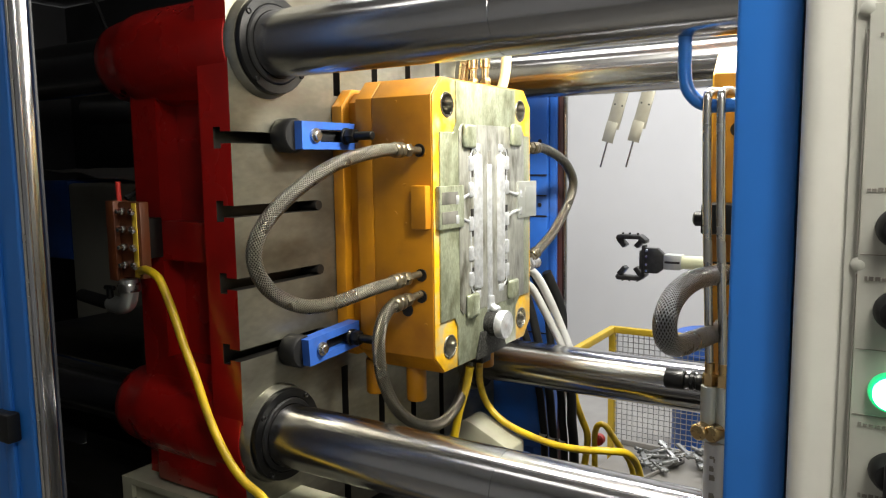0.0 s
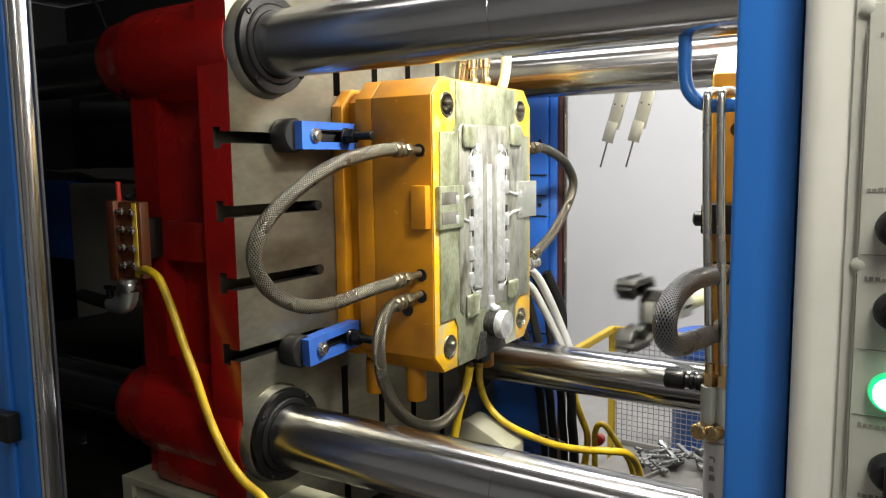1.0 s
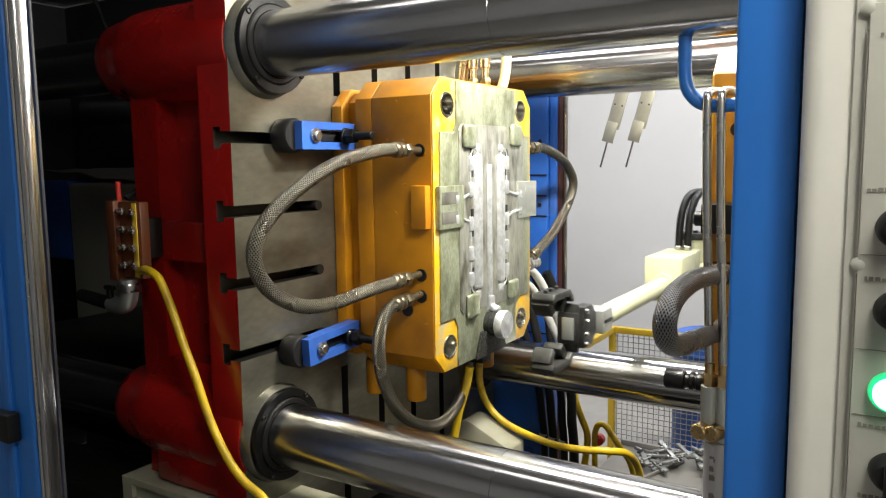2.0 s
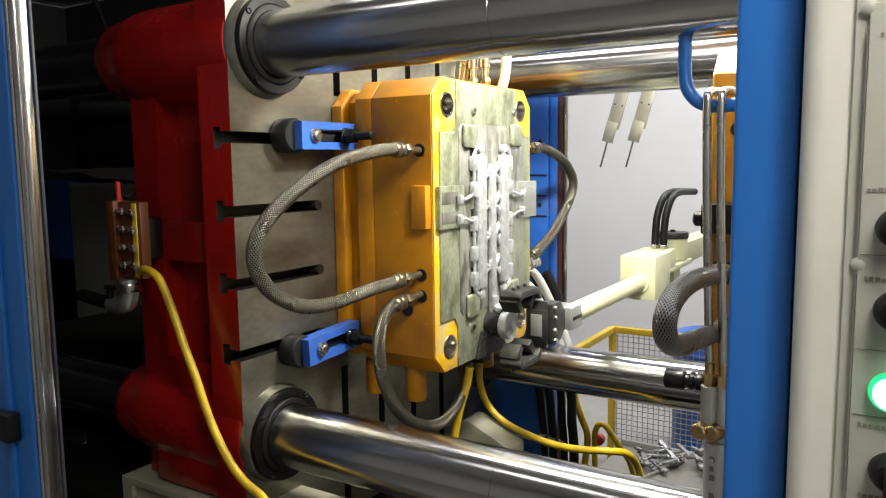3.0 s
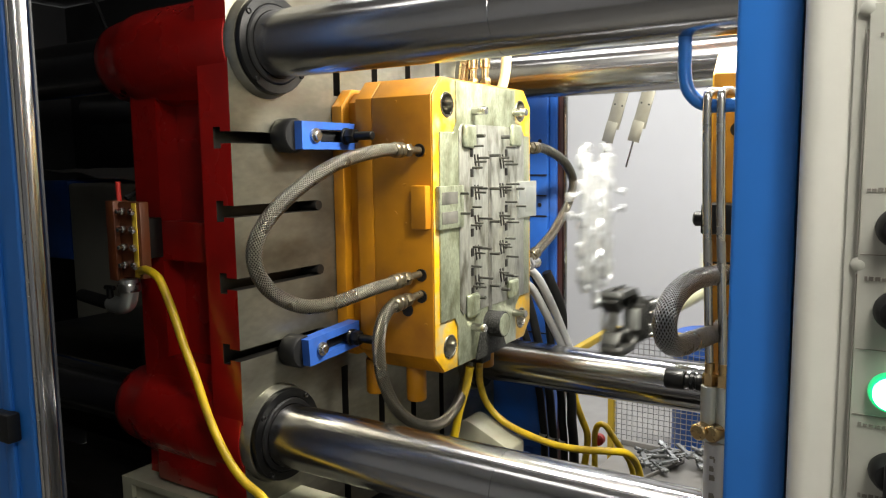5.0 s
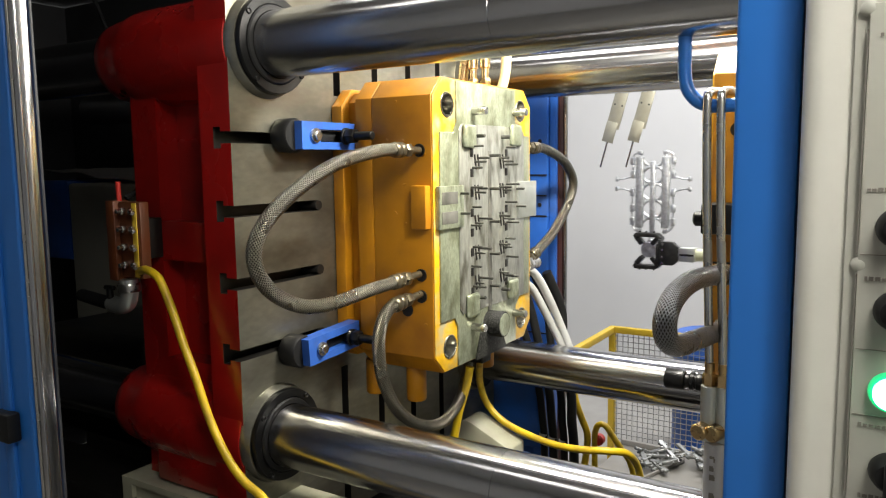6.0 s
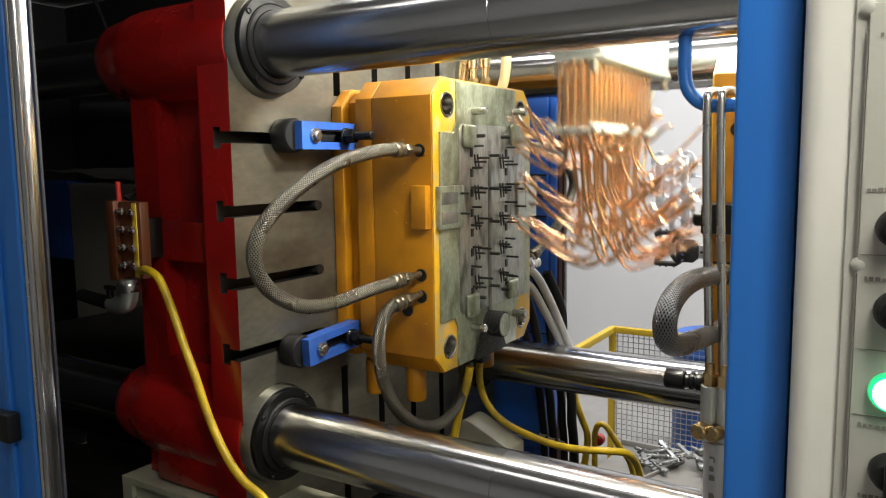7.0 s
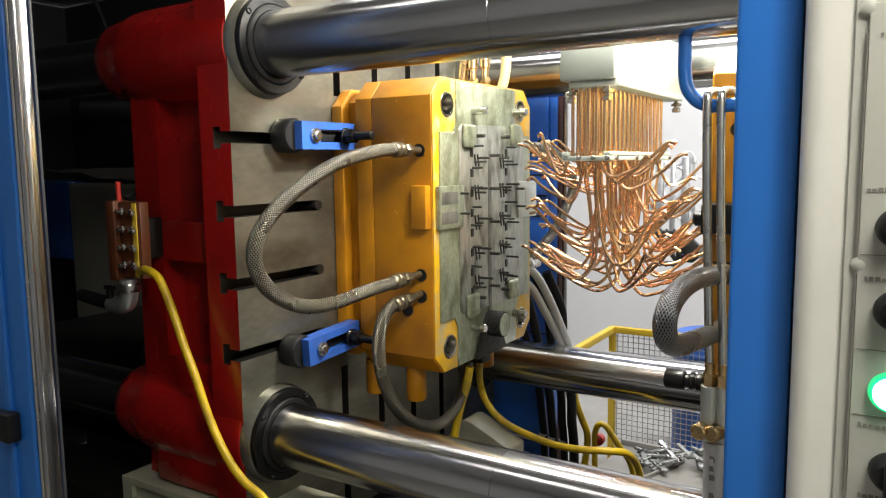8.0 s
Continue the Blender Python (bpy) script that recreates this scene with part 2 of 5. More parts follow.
AXES = {"x": Matrix(((0, 0, 1), (1, 0, 0), (0, 1, 0))).to_4x4(), "y": Matrix(((1, 0, 0), (0, 0, 1), (0, -1, 0))).to_4x4(), "z": Matrix.Identity(4)}


def lathe(profile, at, axis="z", sides=32, flip=False):
    """A solid of revolution; profile: (radius, height along the axis) from one end to the other."""
    bm = bmesh.new()
    rings = []
    for r, hgt in profile:
        if r < 1e-6:
            rings.append([bm.verts.new((0, 0, hgt))])
        else:
            rings.append([bm.verts.new((r * math.cos(2 * math.pi * i / sides), r * math.sin(2 * math.pi * i / sides), hgt)) for i in range(sides)])
    for a, b in zip(rings, rings[1:]):
        for i in range(sides):
            j = (i + 1) % sides
            if len(a) == 1 and len(b) == 1:
                continue
            if len(a) == 1:
                bm.faces.new((a[0], b[i], b[j]))
            elif len(b) == 1:
                bm.faces.new((a[i], a[j], b[0]))
            else:
                bm.faces.new((a[i], a[j], b[j], b[i]))
    for ring in (rings[0], rings[-1]):
        if len(ring) > 2:
            bm.faces.new(ring)
    ax = AXES[axis] if isinstance(axis, str) else Vector(axis).to_track_quat("Z", "Y").to_matrix().to_4x4()
    return turned(bm, Matrix.Translation(at) @ ax)


def rod(a, b, r, sides=16, chamfer=0.0):
    a, b = Vector(a), Vector(b)
    n = (b - a).length
    c = min(chamfer, r * 0.5)
    prof = [(r - c, 0), (r, c), (r, n - c), (r - c, n)] if c else [(r, 0), (r, n)]
    return lathe(prof, a, tuple(b - a), sides)


def hexbolt(at, axis, r, hgt):
    return lathe([(r * 0.9, 0), (r, hgt * 0.1), (r, hgt * 0.85), (r * 0.85, hgt)], at, axis, 6)


def curve(points, step=8):
    """A smooth line through the points."""
    p = [Vector(q) for q in points]
    p = [p[0] * 2 - p[1]] + p + [p[-1] * 2 - p[-2]]
    out = []
    for i in range(1, len(p) - 2):
        for k in range(step):
            t = k / step
            a, b, c, d = p[i - 1], p[i], p[i + 1], p[i + 2]
            out.append(0.5 * ((2 * b) + (c - a) * t + (2 * a - 5 * b + 4 * c - d) * t * t + (3 * b - a - 3 * c + d) * t ** 3))
    out.append(p[-2])
    return out


def sweep(points, r, sides=12, step=8, smooth=True):
    """A round tube along a line, with its length and girth as texture coordinates."""
    line = curve(points, step) if smooth else [Vector(q) for q in points]
    bm = bmesh.new()
    uv = bm.loops.layers.uv.new("UVMap")
    up, rings, run, runs = None, [], 0.0, []
    for i, c in enumerate(line):
        d = (line[min(i + 1, len(line) - 1)] - line[max(i - 1, 0)]).normalized()
        if up is None:
            up = d.orthogonal().normalized()
        up = (up - d * up.dot(d)).normalized()
        side = d.cross(up)
        if i:
            run += (c - line[i - 1]).length
        runs.append(run)
        rings.append([bm.verts.new(c + r * (math.cos(a) * up + math.sin(a) * side)) for a in (2 * math.pi * k / sides for k in range(sides))])
    for i in range(len(rings) - 1):
        for k in range(sides):
            j = (k + 1) % sides
            f = bm.faces.new((rings[i][k], rings[i][j], rings[i + 1][j], rings[i + 1][k]))
            for lp, (u, v) in zip(f.loops, ((runs[i], k / sides), (runs[i], (k + 1) / sides), (runs[i + 1], (k + 1) / sides), (runs[i + 1], k / sides))):
                lp[uv].uv = (u, v)
    bm.faces.new(rings[0])
    bm.faces.new(rings[-1])
    return bm


def prism(outline, x0, x1, bevel=0.0):
    """An outline in the plane across the machine (y, z), drawn out from x0 to x1."""
    bm = bmesh.new()
    a = [bm.verts.new((x0, y, z)) for y, z in outline]
    b = [bm.verts.new((x1, y, z)) for y, z in outline]
    bm.faces.new(a)
    bm.faces.new(b)
    for i in range(len(a)):
        j = (i + 1) % len(a)
        bm.faces.new((a[i], a[j], b[j], b[i]))
    bmesh.ops.recalc_face_normals(bm, faces=bm.faces[:])
    if bevel:
        bmesh.ops.bevel(bm, geom=bm.edges[:], offset=bevel, segments=2, affect="EDGES", profile=0.5)
    return bm


def grid_solid(xs, ys, zs, solid, paint=None):
    """A solid cut along a grid: cells for which solid(x, y, z) holds at their middle. paint(normal, middle) gives the material's number."""
    bm = bmesh.new()
    verts = {}

    def vert(i, j, k):
        if (i, j, k) not in verts:
            verts[(i, j, k)] = bm.verts.new((xs[i], ys[j], zs[k]))
        return verts[(i, j, k)]

    nx, ny, nz = len(xs) - 1, len(ys) - 1, len(zs) - 1
    full = {(i, j, k) for i in range(nx) for j in range(ny) for k in range(nz)
            if solid((xs[i] + xs[i + 1]) / 2, (ys[j] + ys[j + 1]) / 2, (zs[k] + zs[k + 1]) / 2)}
    sides = (((1, 0, 0), ((1, 0, 0), (1, 1, 0), (1, 1, 1), (1, 0, 1))), ((-1, 0, 0), ((0, 0, 0), (0, 0, 1), (0, 1, 1), (0, 1, 0))),
             ((0, 1, 0), ((0, 1, 0), (0, 1, 1), (1, 1, 1), (1, 1, 0))), ((0, -1, 0), ((0, 0, 0), (1, 0, 0), (1, 0, 1), (0, 0, 1))),
             ((0, 0, 1), ((0, 0, 1), (1, 0, 1), (1, 1, 1), (0, 1, 1))), ((0, 0, -1), ((0, 0, 0), (0, 1, 0), (1, 1, 0), (1, 0, 0))))
    for i, j, k in full:
        for d, quad in sides:
            if (i + d[0], j + d[1], k + d[2]) not in full:
                f = bm.faces.new([vert(i + a, j + b, k + c) for a, b, c in quad])
                if paint:
                    f.material_index = paint(d, f.calc_center_median())
    return bm


# ---- the hall ----
structure("floor", box(-7, 7, -5, 5.2, -0.1, 0.0), M["floor"], "grey concrete workshop floor with oil stains")
structure("wall_north", box(-7, 7, 4.2, 4.35, 0, 3.8), M["wall"], "pale grey painted workshop wall")
structure("wall_south", box(-7, 7, -4.35, -4.2, 0, 3.8), M["wall"], "pale grey painted workshop wall")
structure("wall_west", box(-5.15, -5.0, -4.2, 4.2, 0, 3.8), M["wall"], "pale grey painted workshop wall")
structure("wall_east", box(5.0, 5.15, -4.2, 4.2, 0, 3.8), M["wall"], "pale grey painted workshop wall")
structure("ceiling", box(-5.15, 5.15, -4.35, 4.35, 3.8, 3.9), M["ceiling"], "pale workshop ceiling")

# ---- the machine: bars, platen, bed ----
BARS = ((0.0, 0.949), (0.004, 1.676), (0.775, 0.921), (0.775, 1.682))
BAR_R = 0.059


def tie_bar(y, z, x0, label):
    t = thing("tie_bar", (0, y, z), label, "tie bar", "tie bars of the machine")
    r = BAR_R
    part("shaft", lathe([(r - 0.005, x0), (r, x0 + 0.005), (r, x0 + 0.01), (r, 0.488), (r, 0.493), (r - 0.0008, 0.4932), (r - 0.0008, 0.4968), (r, 0.497), (r, 0.502), (r, 1.6)], (0, y, z), "x", 96), M["chrome"], t)
    fl = lathe([(0.0865, 0.0175), (0.0875, 0.0185), (0.0875, 0.0275), (0.0865, 0.029), (0.072, 0.029), (0.0705, 0.0275), (0.0705, 0.025), (r + 0.001, 0.025)], (0, y, z), "x", 64)
    flange = part("flange", fl, M["black_steel"], t, "black bolted flange ring")
    part("wiper_ring", lathe([(0.0700, 0.0252), (0.0700, 0.030), (0.0675, 0.033), (r + 0.0012, 0.033), (r + 0.0008, 0.0252)], (0, y, z), "x", 64), M["black_rubber"], flange, "black rubber wiper ring")
    for k in range(4):
        a = math.radians(52 + 90 * k)
        part("bolt", lathe([(0.0056, 0.0285), (0.0056, 0.0315), (0.0042, 0.0325), (0.0028, 0.0305), (0.0, 0.0305)], (0, y + 0.081 * math.cos(a), z + 0.081 * math.sin(a)), "x", 12), M["black_steel"], flange)
    return t


for y, z in BARS:
    tie_bar(y, z, -1.7, "polished chromed tie bar through a black flange")

# moving platen: ground face with T-slots on a red casting
SLOT_Z = (1.510, 1.379, 1.248, 1.117)
SLOT_Y = (0.205, 0.335, 0.465, 0.595)
platen = thing("moving_platen", (-0.15, 0.4, 0.7), "red cast moving platen with a ground T-slotted steel face", "machine platen")


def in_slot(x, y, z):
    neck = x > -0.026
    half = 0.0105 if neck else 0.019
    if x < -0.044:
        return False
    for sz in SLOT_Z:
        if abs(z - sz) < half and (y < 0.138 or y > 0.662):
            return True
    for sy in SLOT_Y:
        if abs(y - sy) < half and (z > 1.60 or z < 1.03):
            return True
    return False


cuts_z = sorted({0.70, 1.03, 1.60, 1.93} | {round(s + d, 4) for s in SLOT_Z for d in (-0.019, -0.0105, 0.0105, 0.019)})
cuts_y = sorted({-0.086, 0.138, 0.662, 0.886} | {round(s + d, 4) for s in SLOT_Y for d in (-0.019, -0.0105, 0.0105, 0.019)})
# slot walls take the dark steel: recess shade put into the colour
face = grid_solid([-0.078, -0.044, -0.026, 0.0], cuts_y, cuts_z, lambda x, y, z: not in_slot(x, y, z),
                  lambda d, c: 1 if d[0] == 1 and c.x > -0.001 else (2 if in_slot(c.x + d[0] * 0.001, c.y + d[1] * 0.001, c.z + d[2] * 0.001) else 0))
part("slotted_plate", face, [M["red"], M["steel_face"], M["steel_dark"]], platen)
# solid dark discs as rounded slot ends, their depth only painted
for sz in SLOT_Z:
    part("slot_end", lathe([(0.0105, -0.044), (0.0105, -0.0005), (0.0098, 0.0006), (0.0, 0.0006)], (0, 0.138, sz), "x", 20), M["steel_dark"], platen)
for y, z in BARS:
    lobe = lathe([(0.0945, -0.0035), (0.0940, 0.004), (0.0920, 0.008), (0.0900, 0.0160), (0.0890, 0.0173), (0.0, 0.0173)], (0, y, z), "x", 64)
    part("face_lobe", lobe, M["steel_face"], platen)
    prof = [(0.0, -0.402), (0.072, -0.401), (0.080, -0.393), (0.084, -0.370), (0.087, -0.335), (0.093, -0.318), (0.096, -0.295), (0.098, -0.12), (0.098, -0.10), (0.0975, -0.012), (0.0968, -0.004)]
    part("bar_boss", lathe(prof, (0, y, z), "x", 64), M["red"], platen)


def side_wall(y0, y1, deep):
    """Ribbed side of the casting with two sunk pockets."""
    xs = [-0.328, -0.29, -0.253, -0.120, -0.07]
    zs = [0.70, 0.86, 1.075, 1.090, 1.275, 1.352, 1.372, 1.600, 1.66, 1.70]

    def solid(x, y, z):
        sunk = abs(y - (y0 if deep > 0 else y1)) < abs(deep)
        pocket = -0.253 < x < -0.120 and (1.075 < z < 1.275 or 1.352 < z < 1.600)
        return not (sunk and pocket)

    ys = sorted([y0, y1, (y0 + deep) if deep > 0 else (y1 + deep)])
    bm = grid_solid(xs, ys, zs, solid)
    bmesh.ops.bevel(bm, geom=[e for e in bm.edges if len(e.link_faces) == 2 and e.calc_face_angle(0) > 0.5], offset=0.011, segments=4, affect="EDGES", profile=0.5)
    return bm


part("side_web", side_wall(-0.045, 0.06, 0.05), M["red"], platen)
part("side_web", side_wall(0.74, 0.845, -0.05), M["red"], platen)
part("core", box(-0.28, -0.075, 0.06, 0.74, 0.86, 1.75, 0.01), M["red"], platen)

for fy in (-0.075, 0.74):
    part("platen_foot", box(-0.27, -0.004, fy, fy + 0.135, 0.822, 0.945, 0.008), M["red"], platen)

# bed under the platen
bed = thing("machine_bed", (0.0, 0.4, 0.0), "pale painted machine bed with oily slide ways", "machine bed")
part("way", box(-1.6, 0.16, -0.09, 0.06, 0.70, 0.76, 0.006), M["steel_dark"], bed)
part("way", box(-1.6, -0.02, 0.70, 0.85, 0.70, 0.76, 0.006), M["bed"], bed)
# near side coloured dark instead of pale, to darken what the bars reflect
part("bed_side", box(-1.6, 1.5, -0.06, 0.02, 0.02, 0.698, 0.006), M["dark_panel"], bed)
part("bed_side", box(-1.6, 0.05, 0.78, 0.86, 0.02, 0.60, 0.006), M["bed"], bed)
part("slide_shoe", grid_solid([-0.36, -0.33, -0.02, 0.135], [-0.095, -0.085, 0.06], [0.7605, 0.775, 0.805, 0.818], lambda x, y, z: not (y < -0.085 and -0.33 < x < -0.02 and 0.775 < z < 0.805)), M["bed"], bed)
part("foot_plate", box(-1.6, 1.5, -0.15, 0.95, 0.0, 0.018, 0.004), M["steel_dark"], bed)
# added plate, gives the far lower bar something dark to reflect
part("added_dark_cover", box(-0.5, 1.0, 0.07, 0.46, 0.66, 0.675, 0.004), M["steel_dark"], bed)
part("drip_tray", box(-1.6, 1.5, 0.03, 0.77, 0.40, 0.42, 0.004), M["steel_dark"], bed)

# dark enclosure behind the platen
enclosure = thing("machine_enclosure", (-1.2, 1.2, 0.0), "dark sheet-metal guard round the toggle end", "machine guard")
part("back_sheet", box(-2.6, -0.10, 1.25, 1.28, 0.02, 2.25, 0.004), M["dark_panel"], enclosure)
part("end_sheet", box(-2.63, -2.6, -0.4, 1.28, 0.02, 2.25, 0.004), M["dark_panel"], enclosure)
# roof and front sheets are out of view, added to keep light off the left
part("unseen_roof_sheet", box(-2.63, -0.12, -0.46, 1.28, 2.255, 2.275, 0.004), M["dark_panel"], enclosure)
part("unseen_front_sheet", box(-2.6, -0.98, -0.47, -0.45, 0.02, 2.25, 0.004), M["dark_panel"], enclosure)
part("unseen_front_sheet", box(-0.979, -0.46, -0.47, -0.45, 0.02, 2.25, 0.004), M["dark_panel"], enclosure)

# toggle crosshead and rear things in the dark
rear = thing("toggle_housing", (-0.9, 0.4, 0.7), "dark oily toggle housing behind the platen", "toggle housing")
part("housing", box(-1.08, -0.62, 0.16, 0.64, 0.72, 1.02, 0.03, 3), M["steel_dark"], rear)
part("link", rod((-0.65, 0.3, 1.15), (-0.27, 0.3, 1.25), 0.05, 20, 0.005), M["steel_dark"], rear)
part("link", rod((-0.65, 0.5, 1.15), (-0.27, 0.5, 1.25), 0.05, 20, 0.005), M["steel_dark"], rear)

cab = thing("electric_cabinet", (-1.25, 0.62, 0.42), "dusty grey-beige cabinet with a dark blue side panel", "cabinet")
part("body", box(-1.455, -1.07, 0.5, 0.95, 0.423, 1.407, 0.012, 3), M["cabinet"], cab)
part("side_panel", box(-1.63, -1.458, 0.5, 0.9, 1.14, 1.416, 0.008), M["blue_far"], cab, "dark blue panel")
part("plinth", box(-1.60, -1.05, 0.48, 0.97, 0.02, 0.42, 0.01), M["steel_dark"], cab)
sheet = bmesh.new()
bmesh.ops.create_grid(sheet, x_segments=14, y_segments=10, size=0.5)
for v in sheet.verts:
    v.co = Vector((-1.36 + v.co.x * 0.52, 0.72 + v.co.y * 0.4, 1.437 + 0.010 * noise.noise(v.co * 4) - 0.04 * v.co.x))
bmesh.ops.solidify(sheet, geom=sheet.faces[:], thickness=0.004)
solo("crumpled_sheet", sheet, M["paper"], "crumpled grey sheet lying on the cabinet", "sheet")

# valve block on the platen's side
valve = thing("valve_block", (-0.29, -0.1, 1.23), "rusty orange four-way distributor block with steel fittings", "valve block")
part("back_plate", box(-0.332, -0.306, -0.128, -0.092, 1.240, 1.396, 0.003), M["rust"], valve)
part("manifold", box(-0.3055, -0.240, -0.118, -0.097, 1.247, 1.394, 0.003), M["rust"], valve)
part("bracket", box(-0.30, -0.272, -0.0965, -0.044, 1.28, 1.36, 0.003), M["steel_dark"], valve)
part("cover_strip", box(-0.262, -0.248, -0.1205, -0.1183, 1.25, 1.392, 0.001), M["fence_yellow"], valve, "worn yellow strip")
for k in range(4):
    zc = 1.376 - 0.0345 * k
    part("fitting", join(hexbolt((-0.287, -0.118, zc), (0, -1, 0), 0.0075, 0.009), rod((-0.287, -0.127, zc), (-0.287, -0.136, zc), 0.0045, 10, 0.001)), M["steel"], valve, "steel hex fitting")
    part("fitting", join(hexbolt((-0.2575, -0.1205, zc), (0, -1, 0), 0.0072, 0.008), rod((-0.2575, -0.128, zc), (-0.240, -0.133, zc - 0.002), 0.0042, 10, 0.001)), M["steel"], valve, "steel hex fitting")
part("red_stem", rod((-0.312, -0.11, 1.394), (-0.312, -0.11, 1.432), 0.005, 10, 0.001), M["red_cap"], valve)
part("elbow", sweep([(-0.29, -0.115, 1.243), (-0.29, -0.115, 1.215), (-0.300, -0.115, 1.195), (-0.325, -0.112, 1.187), (-0.36, -0.105, 1.187)], 0.017, 16), M["alu"], valve, "galvanised pipe elbow")
part("collar", lathe([(0.02, 0), (0.0215, 0.003), (0.0215, 0.014), (0.02, 0.017)], (-0.29, -0.115, 1.219), "z", 20), M["steel"], valve)
part("pipe", sweep([(-0.36, -0.105, 1.187), (-0.42, -0.09, 1.185), (-0.55, -0.05, 1.18)], 0.014, 12), M["black_rubber"], valve)
part("tap", join(rod((-0.352, -0.115, 1.2), (-0.352, -0.115, 1.222), 0.007, 10, 0.001), rod((-0.366, -0.115, 1.222), (-0.338, -0.115, 1.222), 0.005, 8, 0.001)), M["black_steel"], valve)

valve.location.x += 0.021

# yellow air hose along the platen's side
solo("air_hose", sweep([(-0.226, -0.118, 1.263), (-0.196, -0.128, 1.2685), (-0.170, -0.130, 1.262), (-0.152, -0.130, 1.2475), (-0.1245, -0.130, 1.1975), (-0.098, -0.130, 1.137), (-0.069, -0.130, 1.078), (-0.039, -0.130, 1.009), (0.0, -0.130, 0.948), (0.041, -0.130, 0.9096), (0.095, -0.131, 0.884), (0.135, -0.140, 0.84), (0.155, -0.145, 0.74), (0.16, -0.145, 0.5), (0.16, -0.145, 0.025)], 0.0078, 12), M["yellow_hose"],
     "yellow rubber air hose along the red platen", "hose")
solo("black_cable", sweep([(-0.6, 0.05, 1.9), (-0.42, 0.02, 1.62), (-0.36, -0.02, 1.5), (-0.34, -0.03, 1.42), (-0.34, -0.06, 1.397)], 0.005, 8), M["black_rubber"], "thin black cable hanging behind the platen", "cable")
solo("steel_pipe_stub", rod((-0.70, 0.0, 0.90), (-0.60, -0.03, 0.93), 0.022, 16, 0.003), M["steel"], "short bright steel pipe stub in the dark", "pipe")

# ---- the moving mould ----
Y0, Y1, Z0, Z1, FACE = 0.187, 0.618, 1.043, 1.625, 0.241
mould = thing("moving_mould_half", (0.12, 0.4025, Z0), "orange painted die-casting mould half with a steel parting face", "mould")


def octagon(y0, y1, z0, z1, cy, cz):
    return [(y0 + cy, z0), (y1 - cy, z0), (y1, z0 + cz), (y1, z1 - cz), (y1 - cy, z1), (y0 + cy, z1), (y0, z1 - cz), (y0, z0 + cz)]


OUT = octagon(Y0, Y1, Z0, Z1, 0.034, 0.036)
part("clamp_plate", prism(octagon(Y0 - 0.002, Y1 + 0.002, Z0 + 0.012, Z1 - 0.012, 0.034, 0.036), 0.0015, 0.028, 0.0015), M["orange"], mould)
part("neck", prism(octagon(Y0 + 0.022, Y1 - 0.022, Z0 + 0.02, Z1 - 0.02, 0.02, 0.02), 0.0285, 0.061), M["orange"], mould)
part("back_block", prism(OUT, 0.0615, 0.1015, 0.0015), M["orange"], mould)
front_block = part("front_block", prism(OUT, 0.1025, FACE, 0.0015), M["orange"], mould)

random.seed(31)
for k in range(16):
    x, z = random.uniform(0.115, 0.225), random.choice((random.uniform(1.46, 1.58), random.uniform(1.12, 1.58)))
    size = random.uniform(0.0012, 0.0026)
    part("paint_blister", turned(lathe([(size, 0.0), (size * 0.8, size * 0.35), (0.0, size * 0.5)], (0, 0, 0), (0, -1, 0), 8), Matrix.Translation((x, Y0, z)) @ Matrix.Rotation(random.uniform(0, 3), 4, "Y") @ Matrix.Diagonal((random.uniform(1.0, 2.6), 1, 1, 1))), M["orange"], mould)

# worn yellow rim on the face, and the bare steel within it
rim = prism(octagon(Y0 + 0.002, Y1 - 0.002, Z0 + 0.002, Z1 - 0.002, 0.034, 0.036), FACE + 0.0005, FACE + 0.0025, 0.0006)
painted_rim = part("painted_rim", rim, M["yellow_worn"], mould, "worn bright yellow paint")
cy, cz = 0.085, 0.105
bare = [(Y0 + 0.019, Z0 + cz), (Y0 + cy - 0.012, Z0 + cz), (Y0 + cy, Z0 + cz - 0.02), (Y0 + cy, Z0 + 0.004), (Y1 - cy, Z0 + 0.004), (Y1 - cy, Z0 + cz - 0.02), (Y1 - cy + 0.02, Z0 + cz), (Y1 - 0.014, Z0 + cz),
        (Y1 - 0.014, Z1 - cz), (Y1 - cy + 0.02, Z1 - cz), (Y1 - cy, Z1 - cz + 0.02), (Y1 - cy, Z1 - 0.004), (Y0 + cy, Z1 - 0.004), (Y0 + cy, Z1 - cz + 0.02), (Y0 + cy - 0.012, Z1 - cz), (Y0 + 0.023, Z1 - cz)]
part("parting_face", prism(bare, FACE + 0.001, FACE + 0.006, 0.001), M["mould_steel"], mould, "bare greenish steel parting face")
SF = FACE + 0.006
insert = prism(octagon(0.278, 0.572, 1.150, 1.538, 0.012, 0.012), FACE + 0.002, SF + 0.002, 0.0008)
part("insert", insert, M["insert_steel"], mould, "heat-stained steel cavity insert")
CORNERS = ((0.241, 1.573), (0.563, 1.577), (0.243, 1.093), (0.567, 1.093))
for ob in (front_block, painted_rim):
    drill(ob, [lathe([(0.0222, FACE - 0.075), (0.0222, FACE + 0.02)], (0, y, z), "x", 40) for y, z in CORNERS])
